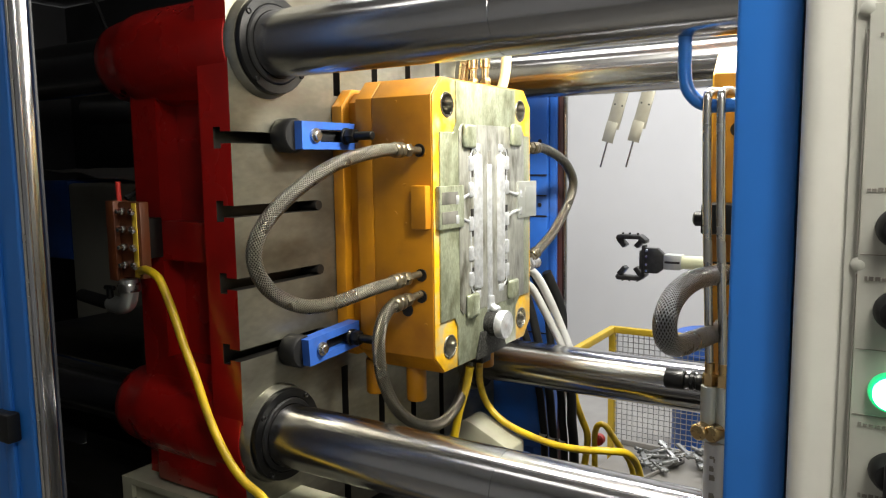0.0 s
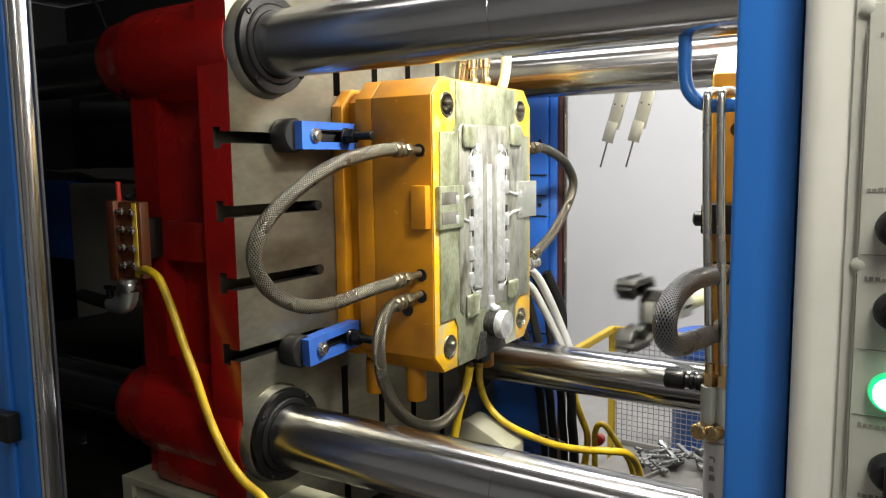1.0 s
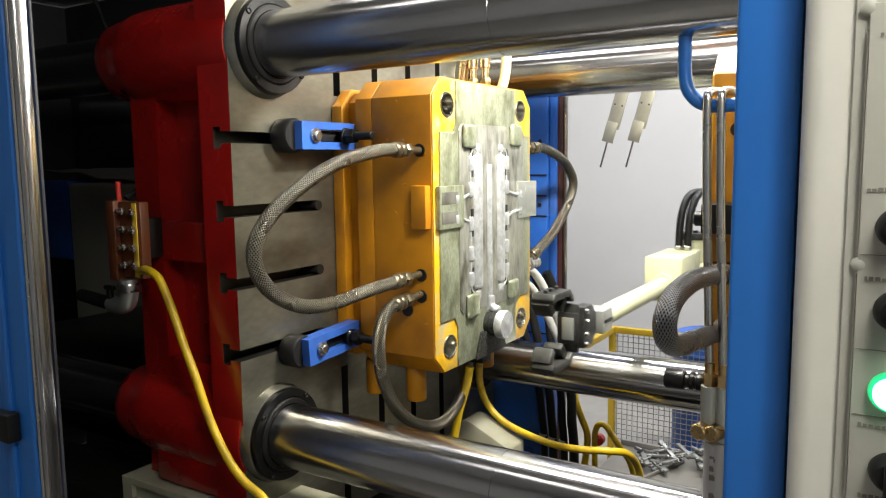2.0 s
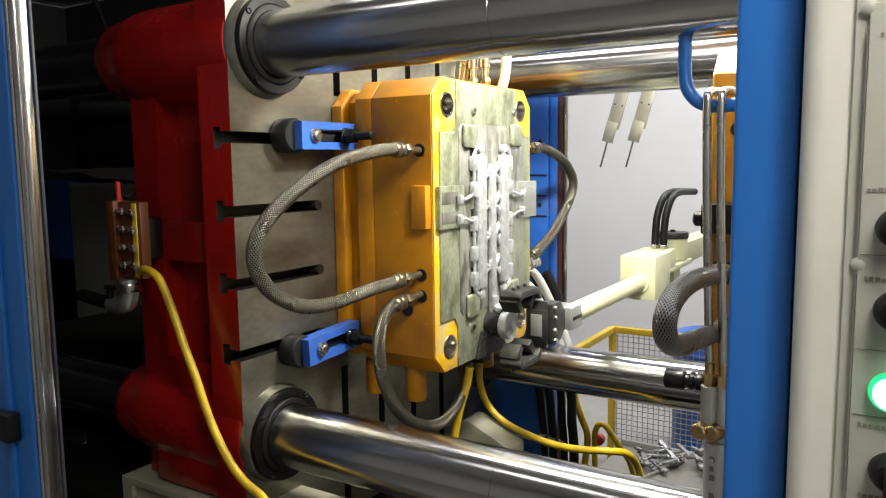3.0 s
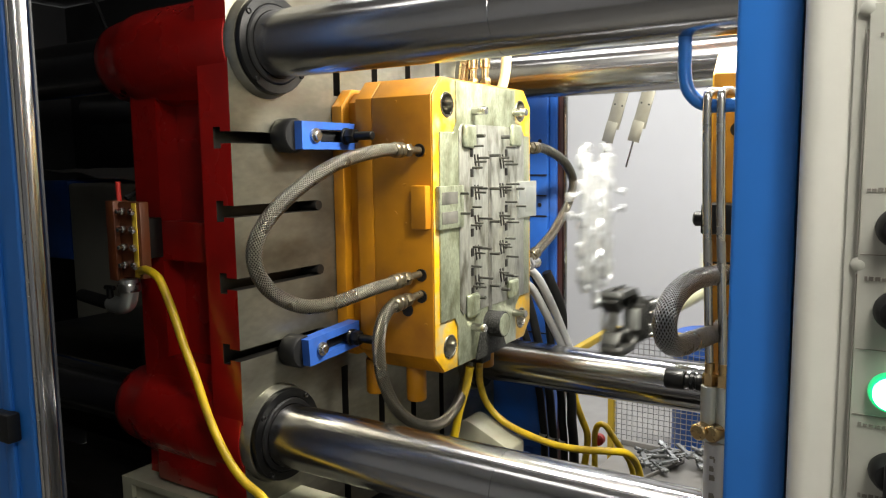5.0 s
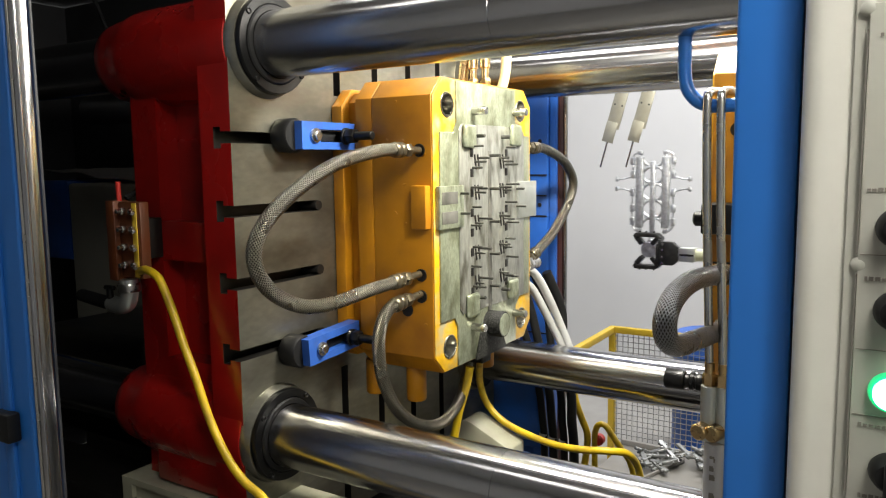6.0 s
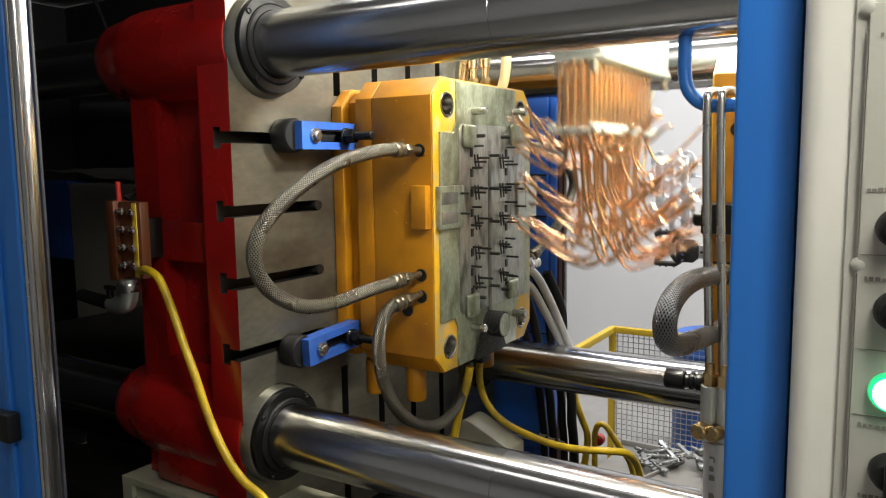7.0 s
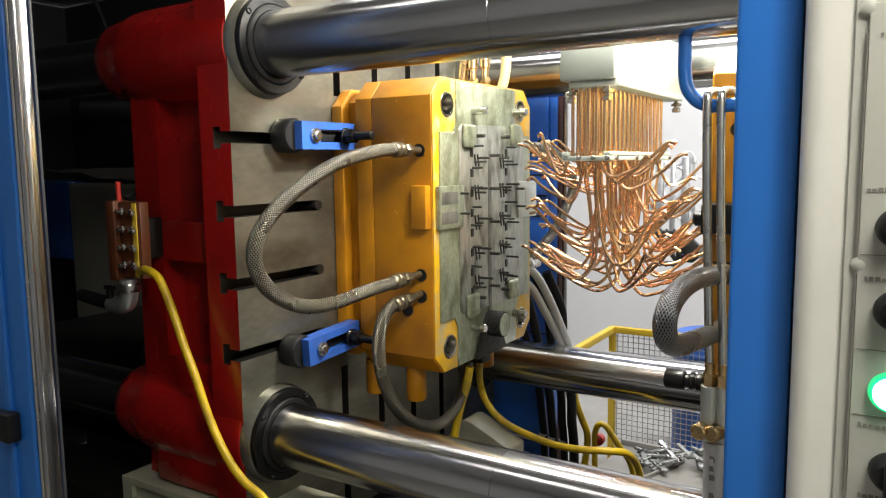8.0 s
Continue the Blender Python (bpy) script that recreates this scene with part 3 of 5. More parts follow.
for y, z in CORNERS:
    ring = lathe([(0.0200, FACE - 0.070), (0.0218, FACE - 0.070), (0.0218, FACE + 0.0027), (0.0248, FACE + 0.0028), (0.0248, FACE + 0.0036), (0.0242, FACE + 0.0042), (0.0208, FACE + 0.0042), (0.0196, FACE + 0.002), (0.0194, FACE - 0.069)], (0, y, z), "x", 40)
    bush = part("guide_bush", ring, M["bush_steel"], mould, "ground steel guide bush")
    part("bore_end", lathe([(0.0, FACE - 0.073), (0.0215, FACE - 0.073), (0.0215, FACE - 0.0705), (0.0, FACE - 0.0705)], (0, y, z), "x", 32), M["bore"], bush, "dark bore")
for y, z, hgt in ((0.312, 1.513, 0.040), (0.522, 1.520, 0.042), (0.322, 1.165, 0.042), (0.507, 1.172, 0.036)):
    part("stop_block", turned(box(SF, SF + 0.012, y - 0.024, y + 0.024, z - hgt / 2 - 0.004, z + hgt / 2 + 0.004, 0.007, 3), Matrix.Identity(4)), M["mould_steel"], mould)
# side locks
lk = part("side_lock", box(SF - 0.003, SF + 0.007, 0.195, 0.288, 1.332, 1.416, 0.002), M["mould_steel"], mould, "steel side lock plate")
for z in (1.392, 1.354):
    part("recess", box(SF + 0.0065, SF + 0.0078, 0.203, 0.262, z - 0.012, z + 0.012, 0.0004), M["channel"], lk)
part("lock_bracket", box(0.204, 0.238, Y0 - 0.018, Y0 + 0.004, 1.335, 1.418, 0.002), M["orange"], mould)
lk = part("side_lock", box(SF - 0.003, SF + 0.007, 0.535, 0.632, 1.332, 1.416, 0.002), M["alu"], mould, "steel side lock plate")
part("recess", box(SF + 0.0065, SF + 0.0078, 0.57, 0.622, 1.345, 1.403, 0.0004), M["alu"], lk)
# runner channel and sooty gate below
part("runner_channel", box(SF + 0.0005, SF + 0.003, 0.397, 0.412, 1.14, 1.485, 0.001), M["channel"], mould)
bush = part("biscuit_bush", lathe([(0.028, SF - 0.003), (0.028, SF + 0.036), (0.0268, SF + 0.038), (0.024, SF + 0.038)], (0, 0.403, 1.112), "x", 40), M["soot"], mould, "sooty round gate post")
part("post_face", lathe([(0.0, SF + 0.0365), (0.0245, SF + 0.0365), (0.0245, SF + 0.0388), (0.0238, SF + 0.0394), (0.0, SF + 0.0394)], (0, 0.403, 1.112), "x", 40), M["mould_steel"], bush)
part("burnt_chute", prism([(0.362, 1.10), (0.445, 1.10), (0.475, 1.044), (0.338, 1.044)], SF - 0.001, SF + 0.007, 0.002), M["soot"], mould, "sooty burnt grease below the gate")
part("overflow_lug", box(0.205, 0.24, 0.385, 0.425, 1.022, 1.0425, 0.004), M["soot"], mould)
for x in (0.05, 0.156):
    part("support_foot", lathe([(0.019, 0.968), (0.021, 0.971), (0.021, 1.04), (0.020, 1.0425)], (x, 0.25, 0), "z", 24), M["orange"], mould)
    part("support_foot", lathe([(0.019, 0.968), (0.021, 0.971), (0.021, 1.04), (0.020, 1.0425)], (x, 0.55, 0), "z", 24), M["orange"], mould)
# cavities round the casting's two bars: thin raised boxes, recess shade in their colour
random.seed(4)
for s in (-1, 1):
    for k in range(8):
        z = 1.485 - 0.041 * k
        part("shaded_cavity_box", box(SF + 0.001, SF + 0.0032, 0.4045 + s * 0.077 - 0.006, 0.4045 + s * 0.077 + 0.006, z - 0.013, z + 0.004, 0.0008), M["steel_dark"], mould)
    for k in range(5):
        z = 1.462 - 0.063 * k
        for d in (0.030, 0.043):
            part("shaded_cavity_box", turned(box(SF + 0.001, SF + 0.0032, -0.0028, 0.0028, -0.016, 0.016, 0.0008), Matrix.Translation((0, 0.4045 + s * 0.056 + (d - 0.036), z)) @ Matrix.Rotation(0.22, 4, "X")), M["steel_dark"], mould)

# fittings in the near side
for z in (1.485, 1.244, 1.202):
    ft = part("port", lathe([(0.0125, 0.0), (0.0125, 0.003)], (0.215, Y0 - 0.0035, z), "y", 20), M["steel_dark"], mould)
part("port", lathe([(0.0125, 0.0), (0.0125, 0.003)], (0.182, Y0 - 0.0035, 1.172), "y", 20), M["steel_dark"], mould)


def hose(name, points, label, r=0.0118, ends=(True, True), mat="braid"):
    """A braided hose whose ends leave their ports square, with crimped sleeves and hex nuts."""
    t = thing(name, points[0], label, "hose", "braided coolant hoses")
    line = curve(points, 10)
    part("braid", sweep(line, r, 18, 1, False), M[mat], t)
    for on, a, b in ((ends[0], line[0], line[3]), (ends[1], line[-1], line[-4])):
        if on:
            d = (b - a).normalized()
            part("sleeve", lathe([(r * 1.05, 0.0), (r * 1.22, 0.003), (r * 1.22, 0.012), (r * 1.12, 0.014), (r * 1.22, 0.016), (r * 1.22, 0.026), (r * 1.05, 0.029)], a - d * 0.004, tuple(d), 20), M["fitting"], t, "crimped steel sleeve")
            part("nut", hexbolt(a - d * 0.026, tuple(d), r * 1.12, 0.017), M["fitting"], t, "steel hex nut")
            part("nipple", lathe([(r * 0.62, 0.0), (r * 0.62, 0.03), (r * 0.8, 0.032), (r * 0.8, 0.05)], a - d * 0.062, tuple(d), 14), M["fitting"], t)
    return t


hose("coolant_hose", [(0.215, 0.125, 1.485), (0.214, 0.06, 1.4835), (0.212, -0.049, 1.463), (0.212, -0.15, 1.423), (0.212, -0.222, 1.375), (0.212, -0.246, 1.327), (0.212, -0.218, 1.276), (0.212, -0.15, 1.240), (0.212, -0.075, 1.232), (0.213, 0.02, 1.239), (0.215, 0.115, 1.244)],
     "steel-braided coolant hose looping out of the mould's side")
hose("coolant_hose", [(0.215, 0.118, 1.202), (0.214, 0.080, 1.196), (0.213, 0.054, 1.168), (0.212, 0.048, 1.12), (0.212, 0.062, 1.06), (0.212, 0.105, 0.995), (0.212, 0.175, 0.946), (0.212, 0.25, 0.925), (0.208, 0.315, 0.935), (0.205, 0.36, 0.968), (0.2, 0.39, 1.02)],
     "steel-braided coolant hose hanging under the mould", 0.0118, (True, False))
hose("coolant_hose", [(0.212, 0.70, 1.495), (0.212, 0.78, 1.492), (0.212, 0.90, 1.46), (0.212, 0.965, 1.405), (0.212, 0.93, 1.345), (0.212, 0.83, 1.275), (0.212, 0.745, 1.24), (0.212, 0.70, 1.225)],
     "steel-braided coolant hose behind the mould", 0.0125)
solo("hose_fitting", join(rod((0.212, 0.618, 1.206), (0.212, 0.66, 1.206), 0.012, 14, 0.002), hexbolt((0.212, 0.66, 1.206), (0, 1, 0), 0.02, 0.025), rod((0.212, 0.685, 1.206), (0.212, 0.72, 1.206), 0.016, 14, 0.002)), M["steel"], "steel hose fitting in the mould's far side", "fitting")
for k, (dx, dz) in enumerate(((0.0, 0.0), (0.012, 0.035))):
    solo("pale_hose", sweep([(0.20 + dx, 0.62, 1.17 + dz), (0.205 + dx, 0.70, 1.145 + dz), (0.22 + dx, 0.76, 1.07 + dz), (0.238 + dx, 0.815, 0.985 + dz * 0.6), (0.25 + dx, 0.86, 0.93), (0.25 + dx, 0.95, 0.90)], 0.0105, 12), M["white_hose"], "pale grey hose hanging behind the mould", "hose", "hoses behind the mould")
# fittings and hoses on the mould's top
for k, x in enumerate((0.185, 0.215)):
    t = thing("hose_connector", (x, 0.45, Z1), "brass hose connector on top of the mould", "connector", "connectors on the mould")
    part("nut", hexbolt((x, 0.45, Z1 + 0.0005), "z", 0.013, 0.018), M["brass"], t)
    part("stem", lathe([(0.008, 0.0), (0.008, 0.02), (0.011, 0.022), (0.011, 0.05), (0.0085, 0.052), (0.0085, 0.06), (0.011, 0.062), (0.011, 0.12)], (x, 0.45, Z1 + 0.019), "z", 16), M["brass"], t)
solo("yellow_pipe", sweep([(0.20, 0.55, 1.62), (0.212, 0.55, 1.66), (0.215, 0.55, 1.72), (0.20, 0.55, 1.80)], 0.012, 12), M["pale_pipe"], "pale yellow pipe rising from the mould", "pipe")
solo("brown_pipe", sweep([(0.15, 0.46, 1.622), (0.155, 0.46, 1.66), (0.165, 0.46, 1.72), (0.17, 0.46, 1.80)], 0.012, 12), M["brass"], "brown metal pipe rising from the mould", "pipe")


# ---- clamps on the platen ----
def clamp(zc, tilt):
    t = thing("mould_clamp", (0.03, 0.10, zc), "blue slotted mould clamp with a black bolt", "clamp", "clamps on the platen")
    turn = Matrix.Translation((0.0, 0.12, zc)) @ Matrix.Rotation(tilt, 4, "X")
    arm = grid_solid([0.030, 0.058], [-0.087, -0.06, -0.036, 0.04, 0.058, 0.068], [-0.026, -0.012, 0.012, 0.026],
                     lambda x, y, z: not (abs(z) < 0.012 and -0.036 < y < 0.058))
    bmesh.ops.bevel(arm, geom=[e for e in arm.edges if len(e.link_faces) == 2 and e.calc_face_angle(0) > 0.5], offset=0.0025, segments=2, affect="EDGES", profile=0.5)
    arm_ob = part("clamp_arm", turned(arm, turn), M["blue_clamp"], t)
    part("bolt_head", turned(join(lathe([(0.013, 0.058), (0.0135, 0.061), (0.0135, 0.063), (0.0, 0.063)], (0, -0.052, 0), "x", 20), hexbolt((0.063, -0.052, 0), "x", 0.0095, 0.007)), turn), M["steel"], t, "steel bolt and washer")
    part("heel_block", turned(lathe([(0.030, 0.001), (0.032, 0.004), (0.032, 0.036), (0.029, 0.040), (0.0, 0.040)], (0, -0.082, 0), "x", 28), turn), M["black_rubber"], t, "black round heel block")
    part("black_stud", turned(rod((0.002, 0.036, 0), (0.128, 0.036, 0), 0.0085, 14, 0.002), turn), M["black_steel"], t)
    part("black_nut", turned(join(rod((0.059, 0.036, 0), (0.066, 0.036, 0), 0.017, 20, 0.002), hexbolt((0.066, 0.036, 0), "x", 0.0155, 0.02)), turn), M["black_steel"], t)
    part("slot_bar", turned(box(0.02, 0.045, -0.034, 0.056, -0.010, 0.010, 0.002), turn), M["black_rubber"], t)
    return t


clamp(1.515, 0.0)
clamp(1.108, 0.06)

# ---- the fixed mould and platen ----
fixed = thing("fixed_mould_half", (0.88, 0.4025, Z0), "orange painted fixed mould half", "mould")
part("block", prism(OUT, 0.753, 0.86, 0.0015), M["orange"], fixed)
part("back_block", prism(OUT, 0.861, 1.0, 0.0015), M["orange"], fixed)
part("painted_rim", prism(octagon(Y0 + 0.002, Y1 - 0.002, Z0 + 0.002, Z1 - 0.002, 0.034, 0.036), 0.7505, 0.7528, 0.0005), M["yellow_worn"], fixed, "worn bright yellow paint")
part("parting_face", prism(octagon(Y0 + 0.03, Y1 - 0.03, Z0 + 0.03, Z1 - 0.03, 0.06, 0.06), 0.746, 0.7504, 0.0008), M["mould_steel"], fixed)
for y, z in ((0.241, 1.573), (0.243, 1.093)):
    part("port", lathe([(0.013, 0.0), (0.013, 0.003)], (0.80, Y0 - 0.0035, z - 0.06), "y", 20), M["steel_dark"], fixed)
part("port", lathe([(0.011, 0.0), (0.011, 0.003)], (0.79, Y0 - 0.0035, 1.505), "y", 20), M["steel_dark"], fixed)
part("stop_bolt", join(rod((0.737, 0.15, 1.372), (0.752, 0.15, 1.372), 0.0115, 16, 0.003), box(0.75, 0.80, 0.135, 0.186, 1.35, 1.395, 0.003)), M["black_steel"], fixed, "black threaded stop bolt")
part("seam_strip", box(0.7535, 0.86, Y0 - 0.001, Y0 + 0.001, 1.30, 1.303), M["steel_dark"], fixed)
plat2 = thing("fixed_platen", (1.1, 0.4, 0.0), "pale grey cast fixed platen", "machine platen")
part("plate", box(1.002, 1.22, -0.10, 0.90, 0.70, 1.95, 0.012, 3), M["cabinet"], plat2)
part("pedestal", box(1.02, 1.20, -0.05, 0.85, 0.02, 0.70, 0.01), M["cabinet"], plat2)
hose("coolant_hose", [(0.80, 0.06, 1.302), (0.80, -0.03, 1.312), (0.80, -0.117, 1.318), (0.80, -0.19, 1.313), (0.80, -0.228, 1.296), (0.80, -0.224, 1.272), (0.80, -0.18, 1.254), (0.80, -0.10, 1.243), (0.80, 0.016, 1.229), (0.80, 0.10, 1.222)],
     "steel-braided coolant hose looping from the fixed mould", 0.0128, (True, True), "braid_fine")
solo("limit_plug", join(lathe([(0.016, 0.0), (0.018, 0.003), (0.018, 0.03), (0.016, 0.034)], (0.66, 0.30, 1.075), "x", 24), rod((0.694, 0.30, 1.075), (0.752, 0.30, 1.073), 0.012, 18, 0.001), lathe([(0.0145, 0.0), (0.0165, 0.002), (0.0165, 0.008), (0.0140, 0.009), (0.0140, 0.012), (0.0165, 0.013), (0.0165, 0.02), (0.0145, 0.024)], (0.702, 0.30, 1.075), "x", 10)), M["black_steel"],
     "black round connector plugged into the fixed mould", "connector")

# two upright spray pipes on a bent blue rail
rail = thing("pipe_rail", (0.80, 0.0, 1.54), "bent blue painted steel pipe rail", "rail")
part("pipe", sweep([(0.7555, 0.0, 1.80), (0.7555, 0.0, 1.70), (0.7558, 0.0, 1.60), (0.757, 0.0, 1.565), (0.766, 0.0, 1.543), (0.787, 0.0, 1.530), (0.83, 0.0, 1.529), (0.95, 0.0, 1.529)], 0.0088, 14), M["blue"], rail)
part("bracket", box(0.945, 1.01, -0.02, 0.02, 1.50, 1.56, 0.004), M["blue"], rail)
for k, x in enumerate((0.789, 0.806)):
    t = thing("upright_pipe", (x + 0.012, -0.014, 1.09), "thin steel pipe hooked over the blue rail, with brass ends", "pipe", "upright pipes")
    part("pipe", sweep([(x + 0.012, 0.03, 1.546), (x + 0.004, 0.014, 1.548), (x, -0.006, 1.544), (x, -0.014, 1.525), (x + 0.003, -0.014, 1.40), (x + 0.012, -0.014, 1.185)], 0.0058, 12), M["steel"], t)
    part("brass_nut", join(hexbolt((x + 0.012, -0.014, 1.165), "z", 0.009, 0.016), rod((x + 0.012, -0.014, 1.18), (x + 0.012, -0.014, 1.196), 0.0065, 12, 0.001)), M["brass"], t)
    part("body_tube", rod((x + 0.0125, -0.014, 1.09), (x + 0.0125, -0.014, 1.165), 0.0088 if k else 0.011, 18, 0.001), M["alu"], t, "grey aluminium tube")
    part("plug", lathe([(0.010, 0), (0.0112, 0.002), (0.0112, 0.016), (0.0095, 0.018), (0.0, 0.018)], (x + 0.009, -0.020, 1.106), (-0.3, -0.9, 0.0), 20), M["brass"], t, "round brass plug")
tube = thing("printed_tube", (0.812, -0.014, 0.70), "milky plastic tube with dark printed marks", "tube")
part("wall", rod((0.812, -0.014, 0.702), (0.812, -0.014, 1.09), 0.0155, 20, 0.001), M["clear_tube"], tube)
random.seed(9)
for k in range(9):
    z = 1.075 - 0.0125 * k
    if k in (3,):
        continue
    w = random.choice((0.0035, 0.005, 0.006))
    part("print_mark", box(0.8075, 0.8085 + w, -0.0302, -0.0289, z - 0.004, z - 0.002 + random.random() * 0.002), M["ink"], tube)
    part("print_mark", box(0.8075 + random.choice((0, w)), 0.8095 + w, -0.0302, -0.0289, z - 0.0085, z - 0.0035), M["ink"], tube)

# ---- the guard in front ----
guard = thing("guard_post", (0.92, -0.40, 0.0), "blue painted steel guard post", "guard post")
part("post", box(0.8985, 0.9425, -0.42, -0.36, 0.02, 2.2, 0.004, 3), M["blue"], guard)
part("foot", box(0.88, 0.96, -0.44, -0.34, 0.0, 0.0195, 0.003), M["blue"], guard)
part("seal", box(0.9430, 0.9448, -0.415, -0.365, 0.02, 2.2, 0.001), M["black_rubber"], guard, "black rubber seal")
door = thing("sliding_guard_door", (-0.12, -0.41, 0.0), "blue sliding guard door with a bright metal edge", "guard door")
part("door_frame", box(-0.26, -0.066, -0.43, -0.395, 0.02, 2.2, 0.005, 3), M["blue"], door)
# unseen backing, added so the near bar mirrors dark instead of blue
part("added_dark_backing", box(-0.45, -0.085, -0.3795, -0.374, 0.03, 2.19, 0.002), M["dark_panel"], door)
part("door_ridge", box(-0.135, -0.112, -0.437, -0.429, 0.03, 2.19, 0.003), M["blue"], door)
edge = box(-0.0655, -0.048, -0.424, -0.402, 0.02, 2.2, 0.003, 3)
part("edge_strip", edge, M["chrome"], door, "bright metal edge strip")
part("edge_bead", rod((-0.0595, -0.4245, 0.02), (-0.0595, -0.4245, 2.2), 0.003, 14), M["steel"], door)
part("edge_bead", rod((-0.0505, -0.4225, 0.02), (-0.0505, -0.4225, 2.2), 0.0042, 14), M["chrome"], door)
part("latch", box(-0.14, -0.095, -0.452, -0.4305, 1.055, 1.10, 0.004), M["black_rubber"], door, "black latch block")
part("door_sheet", box(-0.45, -0.262, -0.415, -0.395, 0.02, 2.2, 0.003), M["blue"], door)

# control panel
panel = thing("control_panel", (1.1, -0.40, 0.0), "cream control panel with black knobs and a lit green lamp", "control panel")
body = box(0.9465, 1.35, -0.455, -0.34, 0.85, 1.75, 0.016, 5)
part("housing", body, M["cream"], panel)
part("plate_frame", box(0.9775, 1.33, -0.4585, -0.4545, 0.90, 1.567, 0.0012), M["panel"], panel)
part("face_plate", box(0.9855, 1.322, -0.462, -0.4583, 1.10, 1.556, 0.0012), M["panel"], panel, "grey engraved face plate")
for x, z in ((0.985, 1.553), (0.9865, 1.391), (0.9885, 1.228)):
    part("screw", lathe([(0.0052, 0), (0.0052, 0.0015), (0.0035, 0.003), (0.0, 0.0033)], (x, -0.459, z), (0, -1, 0), 16), M["panel"], panel, "round screw head")
for x, z in ((1.0075, 1.416), (1.0085, 1.363), (1.0105, 1.257)):
    kb = part("knob", lathe([(0.0125, 0), (0.013, 0.002), (0.012, 0.006), (0.0105, 0.012), (0.0085, 0.0145), (0.0, 0.015)], (x, -0.462, z), (0, -1, 0), 28), M["black_rubber"], panel, "black rotary knob")
    part("grip", box(x - 0.0035, x + 0.0035, -0.484, -0.474, z - 0.014, z + 0.010, 0.002), M["black_rubber"], kb)
part("groove", box(0.9846, 0.9854, -0.4628, -0.4582, 1.238, 1.385), M["ink"], panel)
part("groove", box(0.9846, 0.9854, -0.4628, -0.4582, 1.398, 1.540), M["ink"], panel)
lamp = part("lamp_rim", lathe([(0.0125, 0), (0.0135, 0.002), (0.0125, 0.006), (0.010, 0.0075), (0.0, 0.0075)], (1.0085, -0.462, 1.310), (0, -1, 0), 28), M["lamp_rim"], panel, "green lamp ring")
part("lens", lathe([(0.0105, 0.0075), (0.0105, 0.009), (0.008, 0.011), (0.0, 0.012)], (1.0085, -0.462, 1.310), (0, -1, 0), 28), M["lamp_green"], lamp, "lit green lens")
random.seed(3)
for z, x0, x1 in ((1.4395, 0.989, 1.012), (1.3825, 0.990, 1.012), (1.2855, 0.9905, 1.013), (1.237, 0.9925, 1.012), (1.536, 0.992, 1.01)):
    x = x0
    while x < x1:
        w = random.uniform(0.0016, 0.003)
        part("print_mark", box(x, x + w, -0.4628, -0.4619, z - 0.0011, z + 0.0011 + random.choice((0, 0.0006))), M["ink"], panel)
        x += w + random.uniform(0.0005, 0.0012)
for z in (1.398, 1.336, 1.292):
    part("divider_line", box(0.987, 1.06, -0.4628, -0.4619, z, z + 0.0005), M["ink"], panel)
part("stand", box(1.05, 1.25, -0.42, -0.36, 0.02, 0.849, 0.006), M["cream"], panel)
part("stand_foot", box(1.0, 1.3, -0.46, -0.32, 0.0, 0.0195, 0.004), M["cream"], panel)

# ---- behind the machine ----
column = thing("rear_guard_column", (0.10, 1.03, 0.0), "scratched blue steel column of the rear guard", "guard column")
part("column", box(0.028, 0.118, 1.0, 1.10, 0.02, 2.4, 0.004), M["blue_far"], column)
part("ridge", box(0.120, 0.142, 1.01, 1.08, 0.02, 2.4, 0.003), M["blue_far"], column)
part("red_seal", box(0.1425, 0.147, 1.02, 1.06, 0.02, 2.4), M["dark_red"], column, "dark red seal strip")
part("rail_bar", rod((0.157, 1.04, 0.02), (0.157, 1.04, 2.4), 0.0075, 14), M["chrome"], column, "bright guide rod")
for z in (0.95, 1.12, 1.30, 1.36, 1.42):
    part("joint", box(0.03, 0.117, 0.9975, 1.0, z, z + 0.004), M["steel_dark"], column)
for z in (1.06, 1.17, 1.335, 1.52):
    part("hole", lathe([(0.006, 0), (0.006, 0.002)], (0.095, 0.998, z), "y", 14), M["steel_dark"], column)
part("base_plate", box(0.0, 0.19, 0.97, 1.13, 0.0, 0.0195, 0.003), M["blue_far"], column)

low = thing("blue_pump_box", (0.08, 0.93, 0.42), "scratched blue steel box below the far tie bar", "box")
part("shell", box(-0.06, 0.162, 0.885, 0.985, 0.64, 0.845, 0.006, 3), M["blue_far"], low)
part("lip", box(-0.06, 0.168, 0.876, 0.8845, 0.664, 0.672, 0.002), M["alu"], low)
part("leg", box(0.02, 0.05, 0.90, 0.95, 0.42, 0.64, 0.003), M["blue_far"], low)
part("leg", box(0.12, 0.15, 0.90, 0.95, 0.42, 0.64, 0.003), M["blue_far"], low)

chute = thing("drip_shield", (0.05, 0.62, 0.42), "oily pale sheet-metal drip shield under the mould", "drip shield")
shield = prism([(-0.02, 0.69), (0.080, 0.812), (0.097, 0.821), (0.115, 0.816), (0.222, 0.766), (0.222, 0.60), (-0.02, 0.60)], 0.55, 0.63, 0.004)
for v in shield.verts:
    v.co.x, v.co.y = v.co.y, v.co.x
part("hood", shield, M["bed"], chute)
part("leg", box(0.06, 0.14, 0.58, 0.68, 0.422, 0.5995, 0.004), M["bed"], chute)
solo("blue_foot_block", box(0.2235, 0.240, 0.552, 0.628, 0.42, 0.740, 0.004), M["blue_far"], "small blue painted foot block", "block")

